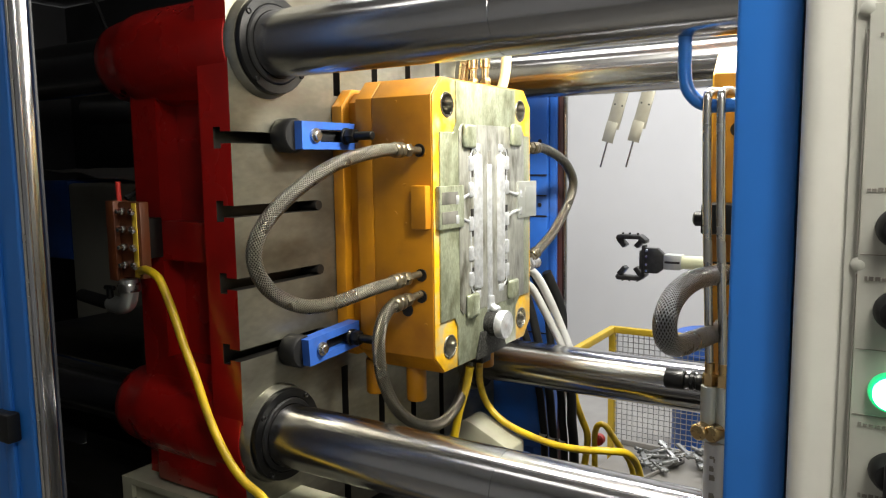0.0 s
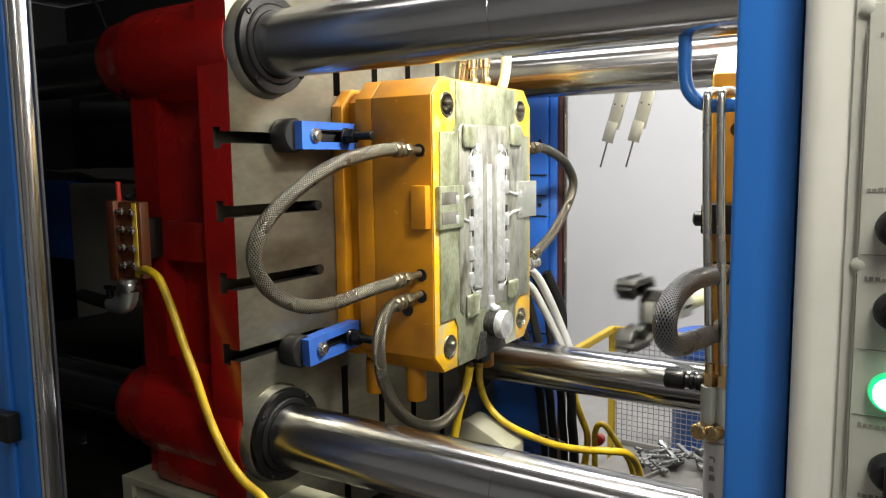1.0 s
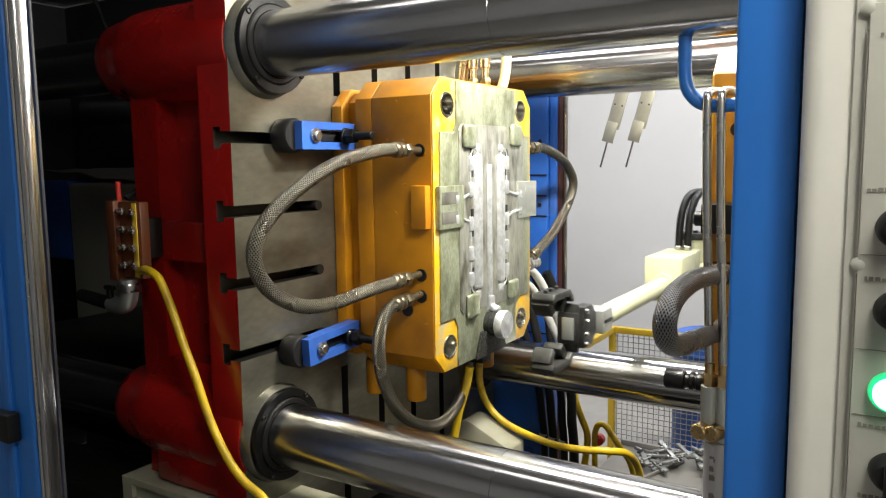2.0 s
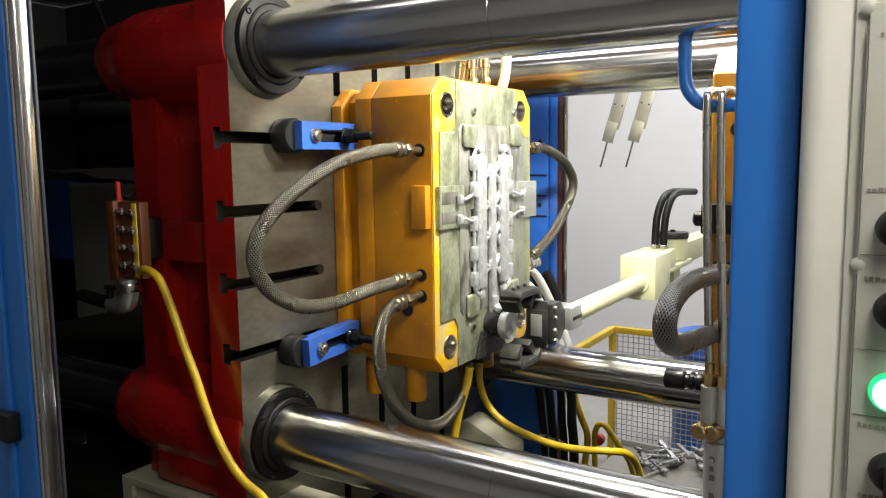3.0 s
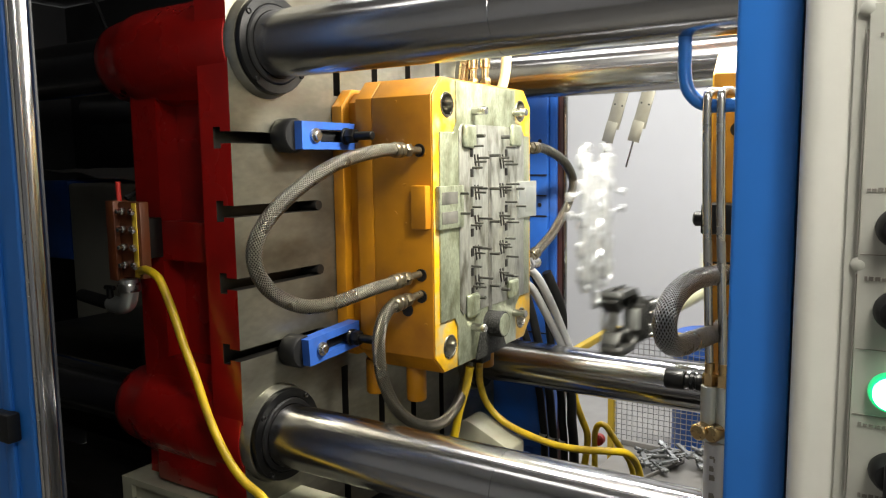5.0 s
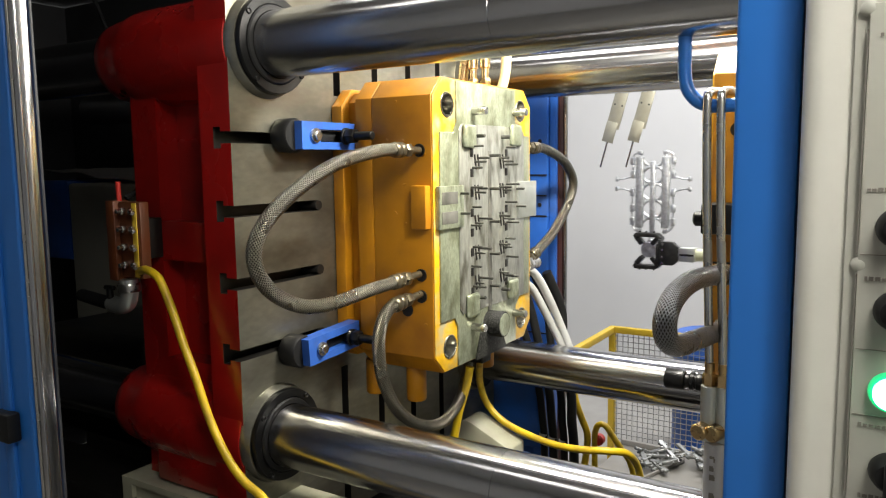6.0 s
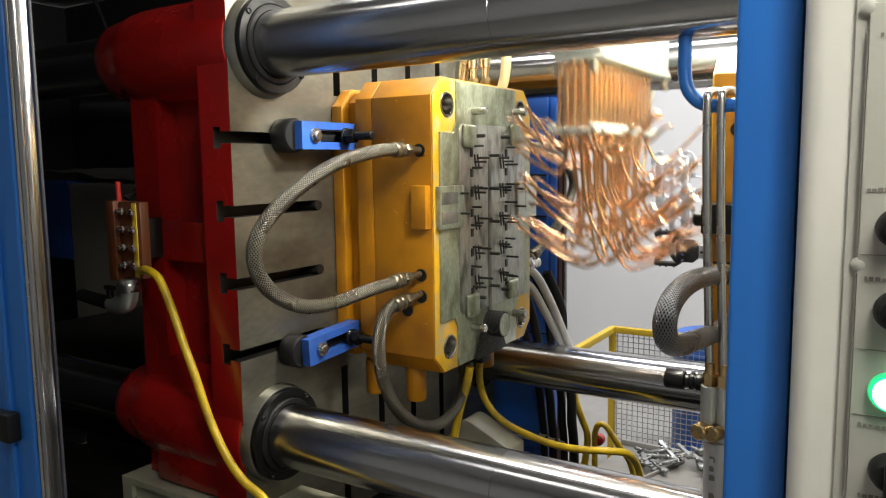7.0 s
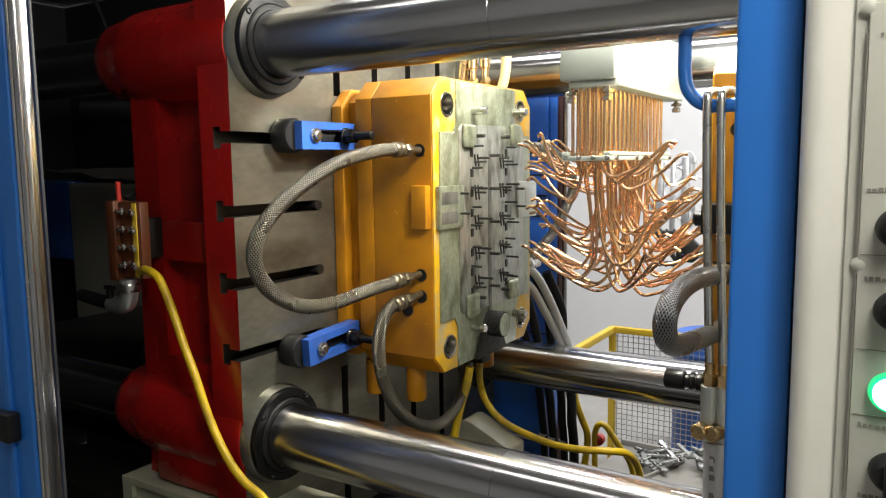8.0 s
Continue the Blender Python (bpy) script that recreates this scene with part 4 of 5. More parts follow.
solo("yellow_hose", sweep([(0.222, 0.36, 1.02), (0.216, 0.355, 0.98), (0.20, 0.35, 0.92), (0.188, 0.35, 0.865), (0.17, 0.35, 0.78), (0.15, 0.36, 0.60), (0.14, 0.37, 0.43)], 0.0095, 10), M["yellow_hose"], "yellow rubber hose hanging under the mould", "hose", "yellow hoses under the mould")
solo("yellow_hose", sweep([(0.205, 0.44, 1.02), (0.150, 0.53, 0.965), (0.1025, 0.62, 0.895), (0.122, 0.62, 0.846), (0.167, 0.62, 0.809), (0.2305, 0.62, 0.787), (0.307, 0.62, 0.774), (0.379, 0.62, 0.775), (0.440, 0.63, 0.780), (0.478, 0.67, 0.765), (0.49, 0.72, 0.70), (0.49, 0.74, 0.58), (0.49, 0.74, 0.431)], 0.0088, 10), M["yellow_hose"], "oil-stained yellow hose drooping towards the scrap tray", "hose", "yellow hoses under the mould")
solo("yellow_hose", sweep([(0.235, 0.90, 0.90), (0.245, 0.91, 0.80), (0.262, 0.92, 0.74), (0.275, 0.93, 0.69), (0.27, 0.93, 0.62), (0.25, 0.92, 0.47)], 0.010, 10), M["yellow_hose"], "yellow hose among black cables", "hose", "yellow hoses under the mould")
solo("yellow_hose", sweep([(0.298, 0.93, 0.58), (0.297, 0.93, 0.655), (0.297, 0.93, 0.695), (0.303, 0.93, 0.720), (0.315, 0.93, 0.730), (0.331, 0.93, 0.724), (0.352, 0.93, 0.697), (0.374, 0.93, 0.669), (0.40, 0.94, 0.62), (0.42, 0.95, 0.5)], 0.0085, 10), M["yellow_hose"], "looped yellow hose beside the scrap tray", "hose", "yellow hoses under the mould")
for k, (x, w) in enumerate(((0.159, 0.011), (0.187, 0.0125), (0.219, 0.011), (0.248, 0.0135))):
    top = x - 0.075 + 0.012 * k
    cable = thing("black_cable", (x, 0.88, 0.42), "thick black rubber cable with a white tie", "cable", "black cables behind the mould")
    part("sheath", sweep([(top - 0.03, 0.86, 1.16), (top, 0.865 + 0.01 * k, 1.05), (x - 0.035, 0.872 + 0.008 * k, 0.93), (x - 0.010, 0.878 + 0.006 * k, 0.82), (x, 0.88, 0.74), (x + 0.006, 0.882, 0.66), (x + 0.004, 0.89, 0.425)], w, 12), M["black_rubber"], cable)
    if k < 3:
        part("tie", lathe([(w + 0.0004, 0.0), (w + 0.0014, 0.001), (w + 0.0014, 0.011), (w + 0.0004, 0.012)], (x + 0.003, 0.881, 0.680 - 0.004 * k), (0.05, 0, 1), 16), M["white_hose"], cable, "white cable tie")
solo("red_valve_cap", lathe([(0.012, 0), (0.016, 0.003), (0.016, 0.02), (0.010, 0.026), (0.0, 0.027)], (0.305, 0.93, 0.68), "y", 18), M["red_cap"], "small red plastic valve cap", "valve")

tray = thing("scrap_tray", (0.7, 1.35, 0.0), "galvanised sheet tray full of casting scrap", "tray")
part("top_sheet", box(0.20, 1.6, 0.98, 1.46, 0.452, 0.470, 0.003), M["tray"], tray)
part("rim", box(0.20, 1.6, 1.455, 1.47, 0.4705, 0.49, 0.003), M["tray"], tray)
part("fold", turned(box(-0.003, 0.003, -0.20, 0.20, 0, 0.012, 0.001), Matrix.Translation((0.36, 1.22, 0.471)) @ Matrix.Rotation(-0.35, 4, "Z")), M["tray"], tray)
for x in (0.24, 1.54):
    for y in (1.02, 1.42):
        part("leg", box(x - 0.02, x + 0.02, y - 0.02, y + 0.02, 0.0, 0.4515, 0.002), M["tray"], tray)
random.seed(11)


def scrap_piece(w, n):
    bm = box(-w, w, -0.008, 0.008, 0, 0.010, 0.002, 1)
    for k in range(n):
        y = -w + (2 * w) * (k + 0.5) / n
        add(bm, turned(box(-0.004, 0.004, -random.uniform(0.008, 0.024), random.uniform(0.006, 0.022), 0.001, random.uniform(0.005, 0.012), 0.0015, 1), Matrix.Translation((y, 0, 0)) @ Matrix.Rotation(random.uniform(-0.5, 0.5), 4, "Z")))
    return bm


for k in range(60):
    w = random.uniform(0.022, 0.05)
    x, y = random.uniform(0.27, 0.8), random.uniform(1.27, 1.42)
    lift = random.uniform(0.0, 0.035) * (1 - abs(y - 1.36) * 2)
    tilt = 0.0 if lift < 0.012 else random.uniform(-0.5, 0.5)
    bm = turned(scrap_piece(w, random.randint(2, 4)), Matrix.Translation((x, y, 0.471 + max(0, lift) + abs(tilt) * w)) @ Euler((random.uniform(-0.2, 0.2) * (lift > 0.012), tilt, random.uniform(0, 3.1))).to_matrix().to_4x4())
    solo("casting_scrap", bm, M["scrap"], "dull grey piece of trimmed casting scrap", "scrap", "scrap pieces in the tray")

# mesh fence behind
fence = thing("mesh_fence", (0.3, 2.4, 0.0), "yellow framed wire mesh fence", "fence")
FZ = 0.64
part("top_rail", box(-0.180, 0.95, 2.40, 2.43, FZ, FZ + 0.03, 0.003), M["fence_yellow"], fence)
part("bottom_rail", box(-0.150, 0.95, 2.40, 2.43, 0.03, 0.06, 0.003), M["fence_yellow"], fence)
for x in (-0.180, 0.95):
    part("post", box(x, x + 0.03, 2.398, 2.432, 0.0, FZ - 0.0005, 0.003), M["fence_yellow"], fence)
part("side_rail", box(-0.180, -0.150, 1.50, 2.397, FZ, FZ + 0.03, 0.003), M["fence_yellow"], fence)
part("post", box(-0.180, -0.150, 1.47, 1.4995, 0.0, FZ + 0.03, 0.003), M["fence_yellow"], fence)
wires = bmesh.new()
x = -0.14
while x < 0.94:
    add(wires, box(x - 0.0016, x + 0.0016, 2.4135, 2.4165, 0.06, FZ))
    x += 0.0255
z = 0.09
while z < FZ:
    add(wires, box(-0.150, 0.95, 2.410, 2.4133, z - 0.0016, z + 0.0016))
    z += 0.0255
tagged(part("wire_mesh", wires, M["mesh_wire"], fence), kind="stuff")
solo("blue_drum", lathe([(0.19, 0.0), (0.20, 0.01), (0.20, 0.25), (0.207, 0.26), (0.20, 0.27), (0.20, 0.52), (0.207, 0.53), (0.20, 0.54), (0.20, 0.60), (0.19, 0.61), (0.0, 0.605)], (0.245, 2.75, 0.0), "z", 40), M["blue_far"], "blue steel drum behind the fence", "drum")

# two hanging sample strips
for k, x in enumerate((0.243, 0.327)):
    t = thing("hanging_blade", (x, 1.3, 1.692), "thin bent aluminium blade with a rod below", "hanging blade", "hanging blades")
    lean = Matrix.Translation((x, 1.3, 1.692)) @ Matrix.Rotation(0.27, 4, "Y")
    part("blade", turned(box(-0.021, 0.021, -0.002, 0.002, -0.135, 0.03, 0.0008), lean), M["blade"], t)
    part("tab", turned(box(-0.022, 0.015, -0.0045, -0.0021, -0.180, -0.115, 0.0008), lean), M["blade"], t)
    for e in (-0.012, 0.012):
        part("rivet", turned(lathe([(0.003, 0), (0.002, 0.0015), (0, 0.0017)], (e, -0.002, -0.06), (0, -1, 0), 8), lean), M["steel_dark"], t)
    part("rod", turned(rod((-0.004, 0, -0.178), (-0.004, 0, -0.262), 0.003, 10), lean), M["steel"], t)
    part("hanger", turned(rod((0, 0, 0.02), (0.0, 0, 0.9), 0.004, 8), lean), M["steel"], t)
part_rail = solo("hanger_rail", box(0.2, 0.9, 1.285, 1.315, 2.535, 2.565, 0.003), M["steel_dark"], "dark steel rail above the rear guard", "rail")

# ---- the casting ----
casting = thing("casting", (0, 0, 0), "frosty white aluminium casting with its runner and overflow tabs", "casting")
runner = part("runner", box(-0.051, -0.039, -0.0105, 0.0105, 0.02, 0.346, 0.004), M["casting"], casting)
for s in (-1, 1):
    bar_y, block_y = s * 0.0515, s * 0.0805
    part("cast_bar", box(-0.053, -0.036, bar_y - 0.0165, bar_y + 0.0165, 0.083, 0.366, 0.0075, 3), M["casting"], casting)
    for z, zn in ((0.379, 0.362), (0.071, 0.086)):
        part("end_block", join(box(-0.051, -0.039, bar_y - 0.0105, bar_y + 0.0105, z - 0.0085, z + 0.0085, 0.003), rod((-0.045, bar_y, z), (-0.045, bar_y, zn), 0.0055, 8)), M["casting"], casting)
    # forked gates between the runner and the bars
    for z in (0.124, 0.193, 0.259, 0.325):
        for e in (-1, 1):
            part("gate", sweep([(-0.0495, s * 0.006, z + e * 0.003), (-0.0495, s * 0.020, z + e * 0.004), (-0.0495, s * 0.031, z + e * 0.012), (-0.0495, s * 0.040, z + e * 0.022)], 0.0058, 8, 4), M["casting"], casting)
    # overflow blocks with thin links, in two chains
    for z in (0.347, 0.293, 0.223, 0.161, 0.108):
        part("overflow_tab", box(-0.051, -0.038, block_y - 0.0092, block_y + 0.0092, z - 0.0155, z + 0.0155, 0.004), M["casting"], casting)
    for z0, z1 in ((0.305, 0.336), (0.173, 0.212), (0.119, 0.150)):
        part("overflow_link", rod((-0.044, block_y, z0), (-0.044, block_y, z1), 0.0038, 8), M["casting"], casting)
    part("overflow_link", sweep([(-0.044, block_y, 0.357), (-0.044, block_y - s * 0.003, 0.369), (-0.044, block_y - s * 0.011, 0.377), (-0.044, bar_y + s * 0.008, 0.380)], 0.0042, 8, 5), M["casting"], casting)
    part("overflow_link", sweep([(-0.044, block_y, 0.098), (-0.044, block_y - s * 0.003, 0.085), (-0.044, block_y - s * 0.011, 0.076), (-0.044, bar_y + s * 0.008, 0.071)], 0.0042, 8, 5), M["casting"], casting)
    for z, e in ((0.228, 0.009), (0.284, -0.008)):
        part("vent_arm", sweep([(-0.043, s * 0.086, z), (-0.042, s * 0.104, z + e * 0.5), (-0.041, s * 0.120, z + e), (-0.040, s * 0.138, z + e)], 0.0034, 8), M["casting"], casting)
        part("vent_tip", box(-0.046, -0.035, s * 0.143 - 0.0065, s * 0.143 + 0.0065, z + e - 0.0095, z + e + 0.0095, 0.003), M["casting"], casting)
part("biscuit", lathe([(0.0285, -0.004), (0.0285, -0.017), (0.0302, -0.018), (0.0308, -0.003), (0.0290, 0.0), (0.012, 0.0004), (0.010, 0.0012), (0.0, 0.0012)], (0, 0, 0), "x", 40), M["casting"], casting, "round bright biscuit")
part("throat", sweep([(-0.022, 0, 0.029), (-0.034, 0, 0.034), (-0.040, 0, 0.042), (-0.042, 0, 0.06)], 0.010, 12), M["casting"], casting)

# ---- ejector pins ----
random.seed(17)
pins = thing("ejector_pins", (0, 0, 0), "set of dark steel ejector pins in the mould", "ejector pins")


def pin(y, z, r, n, mat):
    part("pin", lathe([(r, -0.02), (r, n - 0.0008), (r - 0.0008, n)], (0, y, z), "x", 12), mat, pins)


for s in (-1, 1):
    for k in range(8):
        pin(0.4045 + s * (0.080 - 0.006 * (k % 2)), 1.497 - 0.0412 * k - random.uniform(0, 0.006), 0.0024, 0.022 + random.random() * 0.012, M["pin_steel"])
    for k in range(5):
        pin(0.4045 + s * 0.045, 1.470 - 0.063 * k, 0.0026, 0.022 + random.random() * 0.012, M["pin_steel"])
        pin(0.4045 + s * 0.064, 1.462 - 0.063 * k, 0.0022, 0.020 + random.random() * 0.010, M["pin_steel"])
    for z in (1.40, 1.36):
        pin(0.4045 + s * 0.13, z, 0.0026, 0.020 + random.random() * 0.010, M["pin_steel"])
    pin(0.4045 + s * 0.056, 1.515, 0.004, 0.022, M["pin_steel"])
    pin(0.4045 + s * 0.056, 1.178, 0.004, 0.022, M["pin_steel"])
for k in range(5):
    pin(0.4045, 1.475 - 0.070 * k, 0.0035, 0.026, M["pin_steel"])
for y, z in ((0.337, 1.565), (0.524, 1.571), (0.329, 1.117), (0.522, 1.113)):
    pin(y, z, 0.0085, 0.032, M["steel"])

# ---- the extractor arm ----
arm = thing("extractor_arm", (0, 0, 0), "cream extractor robot arm with a black gripper", "robot arm")
BK, BG = M["gripper"], M["beige"]
plate = prism([(0.062, -0.045), (0.11, -0.045), (0.135, -0.022), (0.135, 0.022), (0.11, 0.045), (0.062, 0.045)], -0.018, 0.010, 0.003)
part("gripper_body", plate, BK, arm)
for z in (-0.036, -0.014, 0.014, 0.036):
    part("bolt", lathe([(0.005, 0.010), (0.005, 0.014), (0.0035, 0.016), (0, 0.016)], (0, 0.072, z), "x", 12), M["steel"], arm, "steel bolt")
part("slide_frame", join(box(-0.035, 0.0, 0.050, 0.0615, -0.052, 0.052, 0.002), box(-0.045, 0.004, 0.044, 0.0495, -0.034, 0.034, 0.002)), BK, arm)
part("slide_plate", box(-0.032, -0.006, 0.040, 0.0438, -0.024, 0.024, 0.001), M["alu"], arm, "bare aluminium slide plate")
part("adapter", box(-0.026, 0.026, 0.1355, 0.195, -0.026, 0.026, 0.003), M["alu"], arm, "grooved aluminium adapter block")
part("adapter_groove", box(0.0262, 0.0275, 0.14, 0.192, -0.004, 0.004, 0.0004), M["steel_dark"], arm)
part("tube", rod((0, 0.1955, 0), (0, 0.72, 0), 0.0235, 28), BG, arm)
part("gear_box", box(-0.055, 0.050, 0.70, 0.86, -0.050, 0.078, 0.004, 2), BG, arm)
part("collar", lathe([(0.031, 0.0), (0.033, 0.002), (0.033, 0.006), (0.0, 0.006)], (0, 0.694, 0), "y", 28), BG, arm)
part("yoke", join(box(-0.05, 0.05, 0.861, 1.13, 0.010, 0.026, 0.003), box(-0.05, 0.05, 0.861, 0.92, 0.0262, 0.08, 0.003), box(-0.02, 0.02, 1.02, 1.10, -0.05, 0.0095, 0.004)), BG, arm)
mot = part("joint_motor", lathe([(0.045, 0.026), (0.048, 0.029), (0.048, 0.094), (0.046, 0.097), (0.0, 0.097)], (0, 1.065, 0), "z", 32), BG, arm)
part("motor_cap", lathe([(0.049, 0.0975), (0.051, 0.1), (0.051, 0.114), (0.048, 0.118), (0.008, 0.118), (0.008, 0.125), (0, 0.125)], (0, 1.065, 0), "z", 32), BK, mot, "black cap")
part("pin_foot", rod((0, 1.06, -0.065), (0, 1.06, -0.051), 0.022, 18, 0.002), BK, arm)
for k in (0, 1):
    part("air_hose", sweep([(0.020 - 0.026 * k, 0.885, 0.086), (0.021 - 0.026 * k, 0.887, 0.14), (0.023 - 0.026 * k, 0.90, 0.19), (0.026 - 0.026 * k, 0.95, 0.235), (0.03 - 0.026 * k, 1.03, 0.250), (0.035 - 0.026 * k, 1.2, 0.245)], 0.0115, 12), M["black_rubber"], arm)
    part("hose_nut", hexbolt((0.020 - 0.026 * k, 0.885, 0.0805), "z", 0.0135, 0.014), M["steel"], arm)
part("rear_arm", box(-0.035, 0.035, 1.131, 2.1, 0.005, 0.08, 0.008), BG, arm)
part("hanging_column", box(-0.06, 0.06, 2.04, 2.16, 0.0805, 2.692, 0.008), BG, arm)


def jaw(s):
    bar = prism([(-0.050, s * 0.062), (-0.043, s * 0.073), (0.040, s * 0.073), (0.060, s * 0.056), (0.060, s * 0.044), (0.050, s * 0.044), (0.036, s * 0.058), (-0.036, s * 0.058), (-0.044, s * 0.052)], -0.062, -0.012, 0.002)
    j = part("jaw", bar, BK, arm, "black gripper jaw")
    for e in (-1, 1):
        m = Matrix.Translation((0, e * 0.031, s * 0.042)) @ Matrix.Rotation(e * s * math.radians(-40), 4, "X")
        part("finger", turned(box(-0.064, -0.022, -0.0085, 0.0085, -0.017, 0.019, 0.0025), m), BK, j)
    for y in (-0.03, -0.005, 0.025):
        part("screw", lathe([(0.0042, 0), (0.0042, 0.006), (0.003, 0.007), (0, 0.007)], (-0.038, y, s * 0.073), (0, 0, s), 10), BK, j)
    return j


jaw_up, jaw_low = jaw(1), jaw(-1)

# ---- the spray head ----
spray = thing("spray_head", (0, 0, 0), "spray head with a bundle of bent copper tubes", "spray head")
SX0, SX1, SY0, SY1 = 0.495, 0.592, 0.20, 0.62
mf = join(box(SX0, SX1, SY0, SY1, 1.596, 1.70, 0.004), box(SX0 + 0.012, SX1 - 0.012, SY0 + 0.09, SY1 - 0.09, 1.7005, 1.78, 0.006))
part("manifold", mf, M["manifold"], spray, "grey-green painted manifold block")
part("lower_flange", box(SX0 + 0.012, SX1 + 0.004, SY0 + 0.012, SY1 + 0.004, 1.584, 1.5955, 0.002), M["manifold"], spray)
part("mast", box(SX0 + 0.02, SX1 - 0.02, SY0 + 0.16, SY1 - 0.16, 1.7805, 3.0, 0.006), M["alu"], spray, "square aluminium mast")
for x, y in ((SX0 + 0.014, SY0 + 0.02), (SX1 - 0.012, SY0 + 0.004), (SX1 - 0.006, SY1 - 0.01), (SX0 + 0.014, SY1 - 0.02)):
    part("stud", join(rod((x, y, 1.562), (x, y, 1.584), 0.005, 10), hexbolt((x, y, 1.560), "z", 0.009, 0.009), hexbolt((x, y, 1.573), "z", 0.011, 0.006)), M["steel"], spray, "steel stud and nuts")
part("tube_plate", join(box(SX0 + 0.004, SX1 - 0.006, SY0 + 0.002, SY1 - 0.05, 1.461, 1.469, 0.0015), box(SX0 + 0.004, SX0 + 0.016, SY0 + 0.002, SY1 - 0.05, 1.4695, 1.476, 0.001), box(SX1 - 0.018, SX1 - 0.006, SY0 + 0.002, SY1 - 0.05, 1.4695, 1.476, 0.001)), M["manifold"], spray, "slotted guide plate")
for k in range(4):
    part("plate_screw", rod((SX0 + 0.012 + 0.025 * k, SY0 - 0.004, 1.466), (SX0 + 0.012 + 0.025 * k, SY0 + 0.006, 1.466), 0.004, 8, 0.001), M["steel"], spray)
    part("plate_screw", rod((SX1 - 0.008, SY0 + 0.03 + 0.11 * k, 1.466), (SX1 - 0.001, SY0 + 0.03 + 0.11 * k, 1.466), 0.004, 8, 0.001), M["steel"], spray)
random.seed(21)
NX, NY = 5, 15
HIGH_LEFT = (0.0, 0.05, 0.11, 0.15, 0.20, 0.27, 0.48, 0.53, 0.60, 0.74, 0.80, 0.86, 0.93, 1.0)
HIGH_RIGHT = (0.06, 0.14, 0.33, 0.40, 0.46, 0.52, 0.58, 0.64, 0.70, 0.78, 0.86, 0.92, 0.97)
n_left = n_right = 0
for j in range(NX):
    for i in range(NY):
        x = SX0 + 0.019 + (SX1 - SX0 - 0.040) * j / (NX - 1)
        y = SY0 + 0.016 + (SY1 - SY0 - 0.085) * i / (NY - 1)
        s = -1 if j < 2 or (j == 2 and i % 2) else 1
        if s < 0:
            level = HIGH_LEFT[(n_left * 5) % len(HIGH_LEFT)]
            n_left += 1
        else:
            level = HIGH_RIGHT[(n_right * 4) % len(HIGH_RIGHT)]
            n_right += 1
        level += random.uniform(-0.02, 0.02)
        ztip = 1.507 - 0.255 * level
        reach = random.uniform(0.0, 0.06)
        yt = y + random.uniform(-0.03, 0.03)
        xt = (0.350 + (0.35 - yt) * 0.42 + reach) if s < 0 else 0.712 - (0.35 - yt) * 0.1 - reach
        dip = random.uniform(0.045, 0.085) * (0.75 if level > 0.8 or (s < 0 and level < 0.3) else 1.0)
        low_z = min(ztip - dip, 1.435)
        xm = x + 0.55 * (0.543 - x) * min(1.0, level * 1.1)
        ym = y + (0.40 - y) * 0.28 * level
        dx = xt - xm
        pts = [(x, y, 1.60), (x, y, 1.53), (x, y, 1.462)]
        if low_z < 1.38:
            pts.append((x * 0.45 + xm * 0.55, (y + ym) / 2, 1.462 * 0.5 + low_z * 0.5 + 0.02))
        pts += [(xm + dx * 0.06, ym, low_z + 0.042), (xm + dx * 0.24, ym * 0.85 + yt * 0.15, low_z + 0.004), (xm + dx * 0.47, (ym + yt) / 2, low_z + 0.010),
                (xm + dx * 0.72, ym * 0.2 + yt * 0.8, low_z * 0.42 + ztip * 0.58), (xm + dx * 0.90, yt, ztip - 0.002), (xt, yt, ztip + random.uniform(-0.008, 0.006))]
        part("copper_tube", sweep(pts, 0.0030, 8, 8), M["copper"], spray)


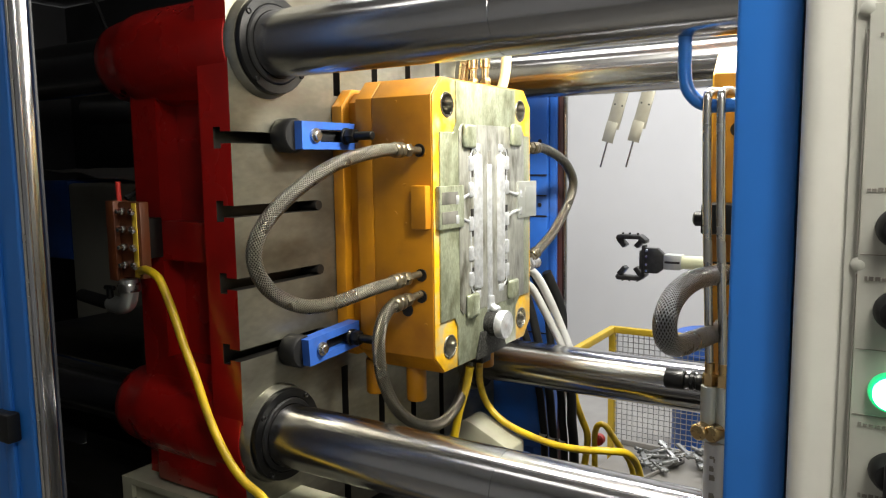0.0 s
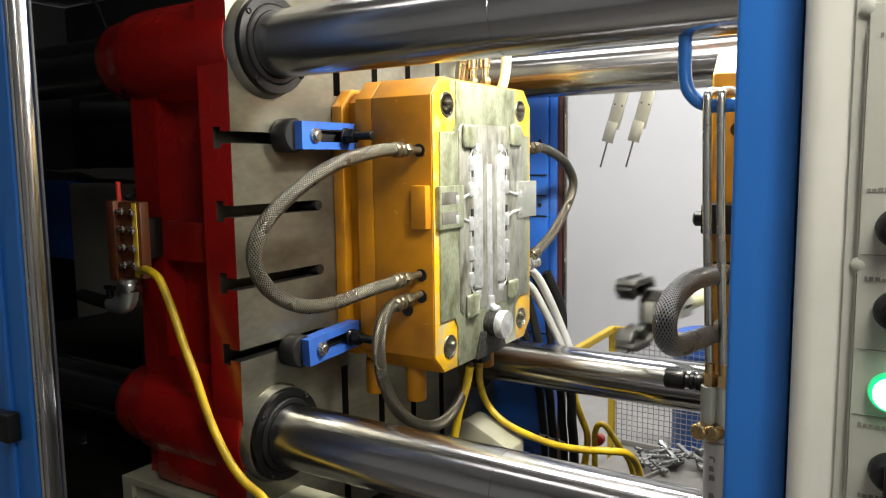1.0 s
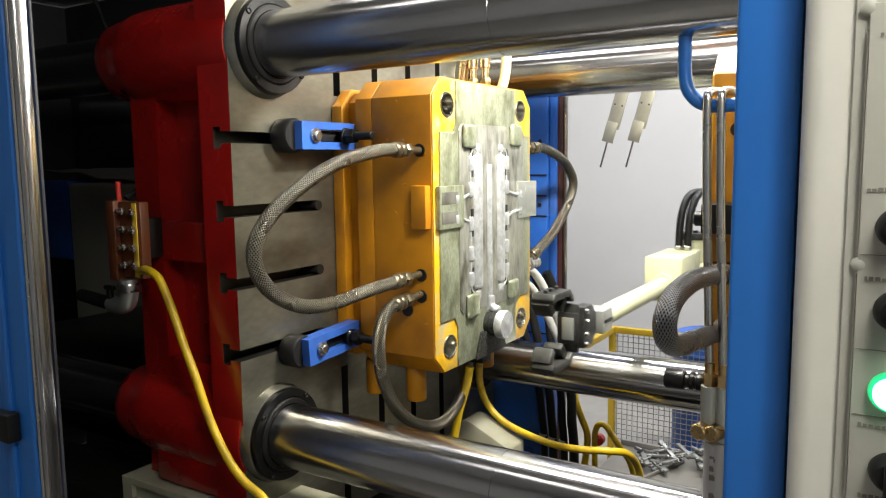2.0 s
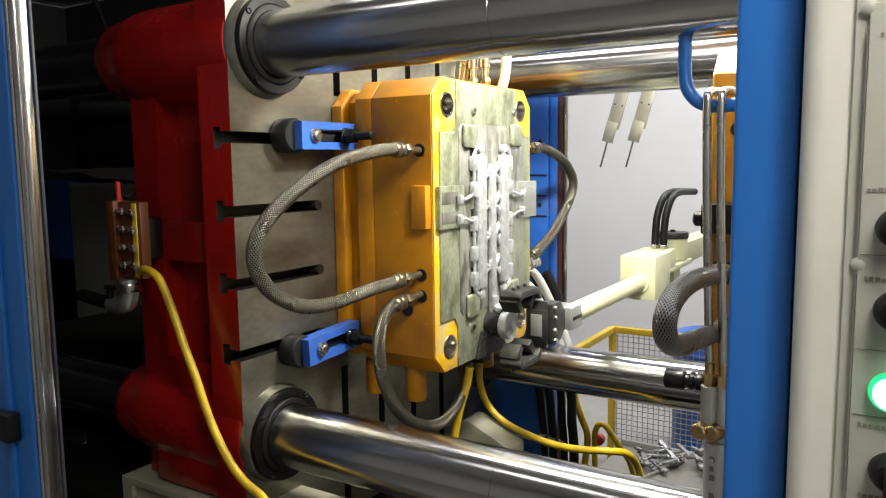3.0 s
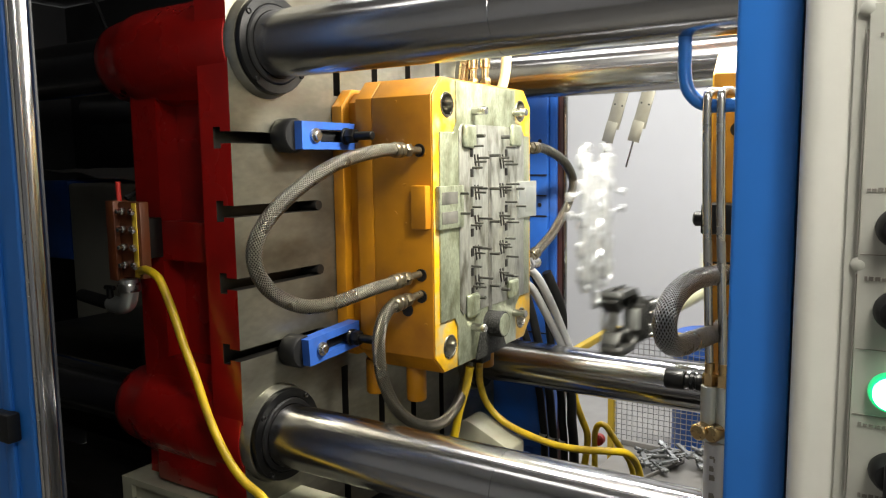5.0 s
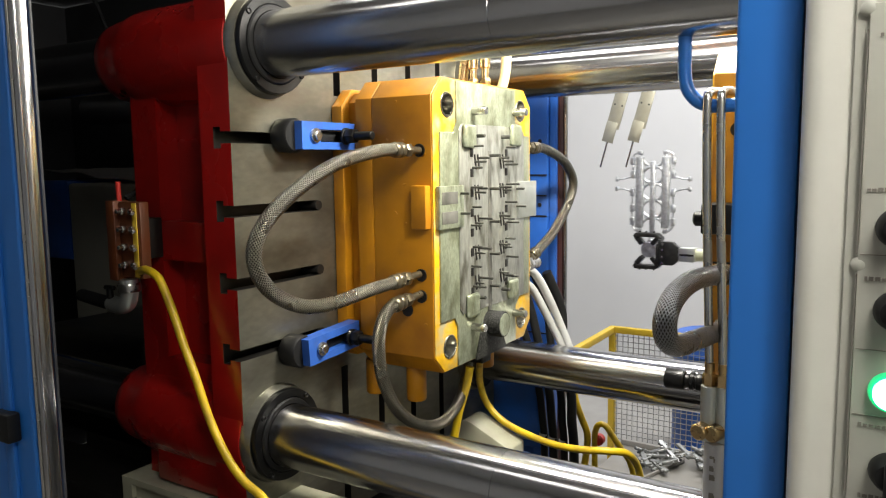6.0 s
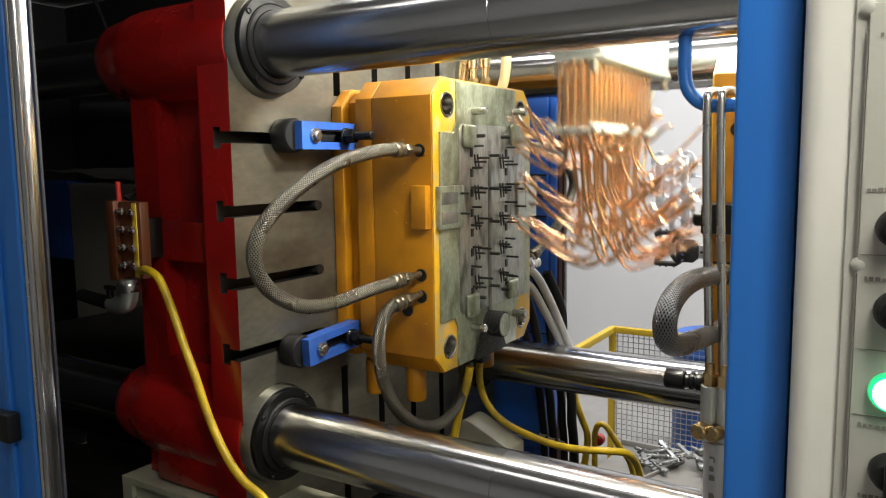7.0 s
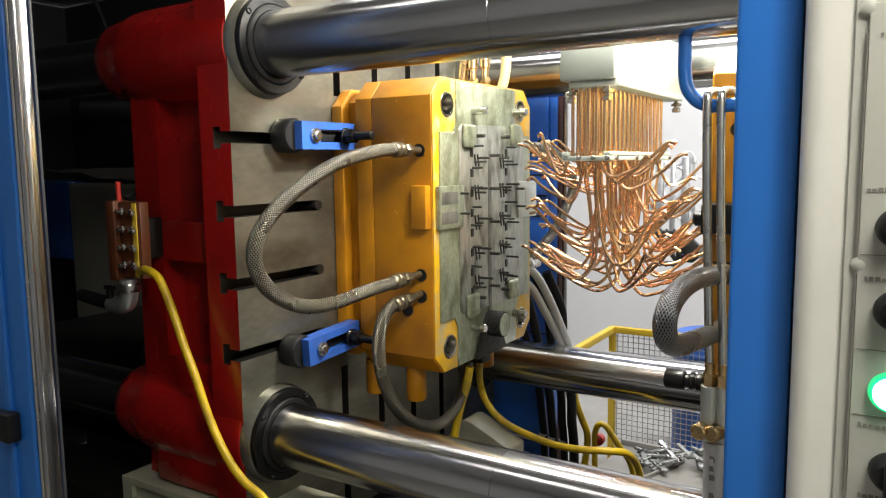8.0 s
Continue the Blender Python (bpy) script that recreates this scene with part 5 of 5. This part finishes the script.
# ---- what moves ----
def motions():
    def at(x, y, z, rz=0.0):
        return pose(x, y, z, 0, 0, rz)

    # the biscuit's front in the gripper: seconds, x, y, turn
    way = [(0.0, 0.164, 1.655, -90), (0.2, 0.166, 1.650, -90), (0.4, 0.178, 1.58, -90), (0.5, 0.192, 1.516, -88), (0.6, 0.24, 1.35, -80), (0.7, 0.345, 1.145, -64), (0.8, 0.44, 0.985, -42), (0.9, 0.475, 0.82, -21),
           (1.0, 0.475, 0.66, -8), (1.1, 0.468, 0.535, -2), (1.2, 0.462, 0.455, 0), (1.3, 0.457, 0.415, 0), (1.5, 0.453, 0.403, 0), (1.6, 0.444, 0.403, 0), (1.7, 0.432, 0.403, 0), (2.0, 0.382, 0.403, 0), (2.4, 0.325, 0.403, 0),
           (2.7, 0.3095, 0.403, 0), (2.8, 0.309, 0.403, 0), (3.5, 0.310, 0.403, 0), (3.6, 0.322, 0.403, 0), (3.7, 0.341, 0.403, 0), (3.8, 0.363, 0.403, 0), (4.0, 0.404, 0.403, 0), (4.2, 0.434, 0.403, 0), (4.35, 0.448, 0.403, 0), (4.5, 0.453, 0.403, 0),
           (4.75, 0.455, 0.403, 0), (4.9, 0.462, 0.46, 0), (5.05, 0.475, 0.66, -8), (5.2, 0.475, 0.90, -24), (5.35, 0.42, 1.16, -46), (5.5, 0.30, 1.42, -68), (5.65, 0.19, 1.62, -83), (5.8, 0.143, 1.755, -90), (6.0, 0.157, 1.881, -90), (6.2, 0.180, 1.945, -90), (6.5, 0.204, 1.998, -90), (8.0, 0.204, 1.998, -90)]
    rows, held = [], []
    for t, x, y, rz in way:
        front = at(x, y, 1.112, rz)
        rows.append((t, front @ pose(0.050, 0, -0.004)))
        if t >= 3.5:
            held.append((t, front))
    walk(arm, rows)
    home = [(0.0, 0.291), (2.3, 0.291), (2.6, 0.294), (2.8, 0.298), (3.0, 0.301), (3.2, 0.305), (3.4, 0.3095)]
    walk(casting, [(t, at(x, 0.403, 1.112)) for t, x in home] + held)
    out = [(0.0, SF - 0.045), (2.3, SF - 0.045), (2.6, SF - 0.040), (2.8, SF - 0.033), (3.0, SF - 0.027), (3.2, SF - 0.019), (3.4, SF - 0.010), (3.5, SF - 0.006), (3.7, SF), (8.0, SF)]
    walk(pins, [(t, at(x, 0, 0)) for t, x in out])
    for j, wide, shut in ((jaw_up, 0.013, 0.0), (jaw_low, -0.006, 0.006)):
        walk(j, [(t, at(0, 0, shut + (wide - shut) * d)) for t, d in ((0.0, 1.0), (3.1, 1.0), (3.2, 0.85), (3.4, 0.12), (3.5, 0.0), (8.0, 0.0))])
    walk(spray, [(t, at(x, 0, z)) for t, x, z in ((0.0, -0.057, 0.95), (6.0, -0.057, 0.95), (6.1, -0.057, 0.80), (6.2, -0.057, 0.56), (6.3, -0.057, 0.37), (6.4, -0.057, 0.245), (6.5, -0.057, 0.165), (6.6, -0.057, 0.129), (6.8, -0.056, 0.128), (6.9, -0.044, 0.097), (7.0, -0.026, 0.048), (7.1, -0.010, 0.018), (7.2, -0.002, 0.003), (7.3, 0, 0), (8.0, 0, 0))])


motions()
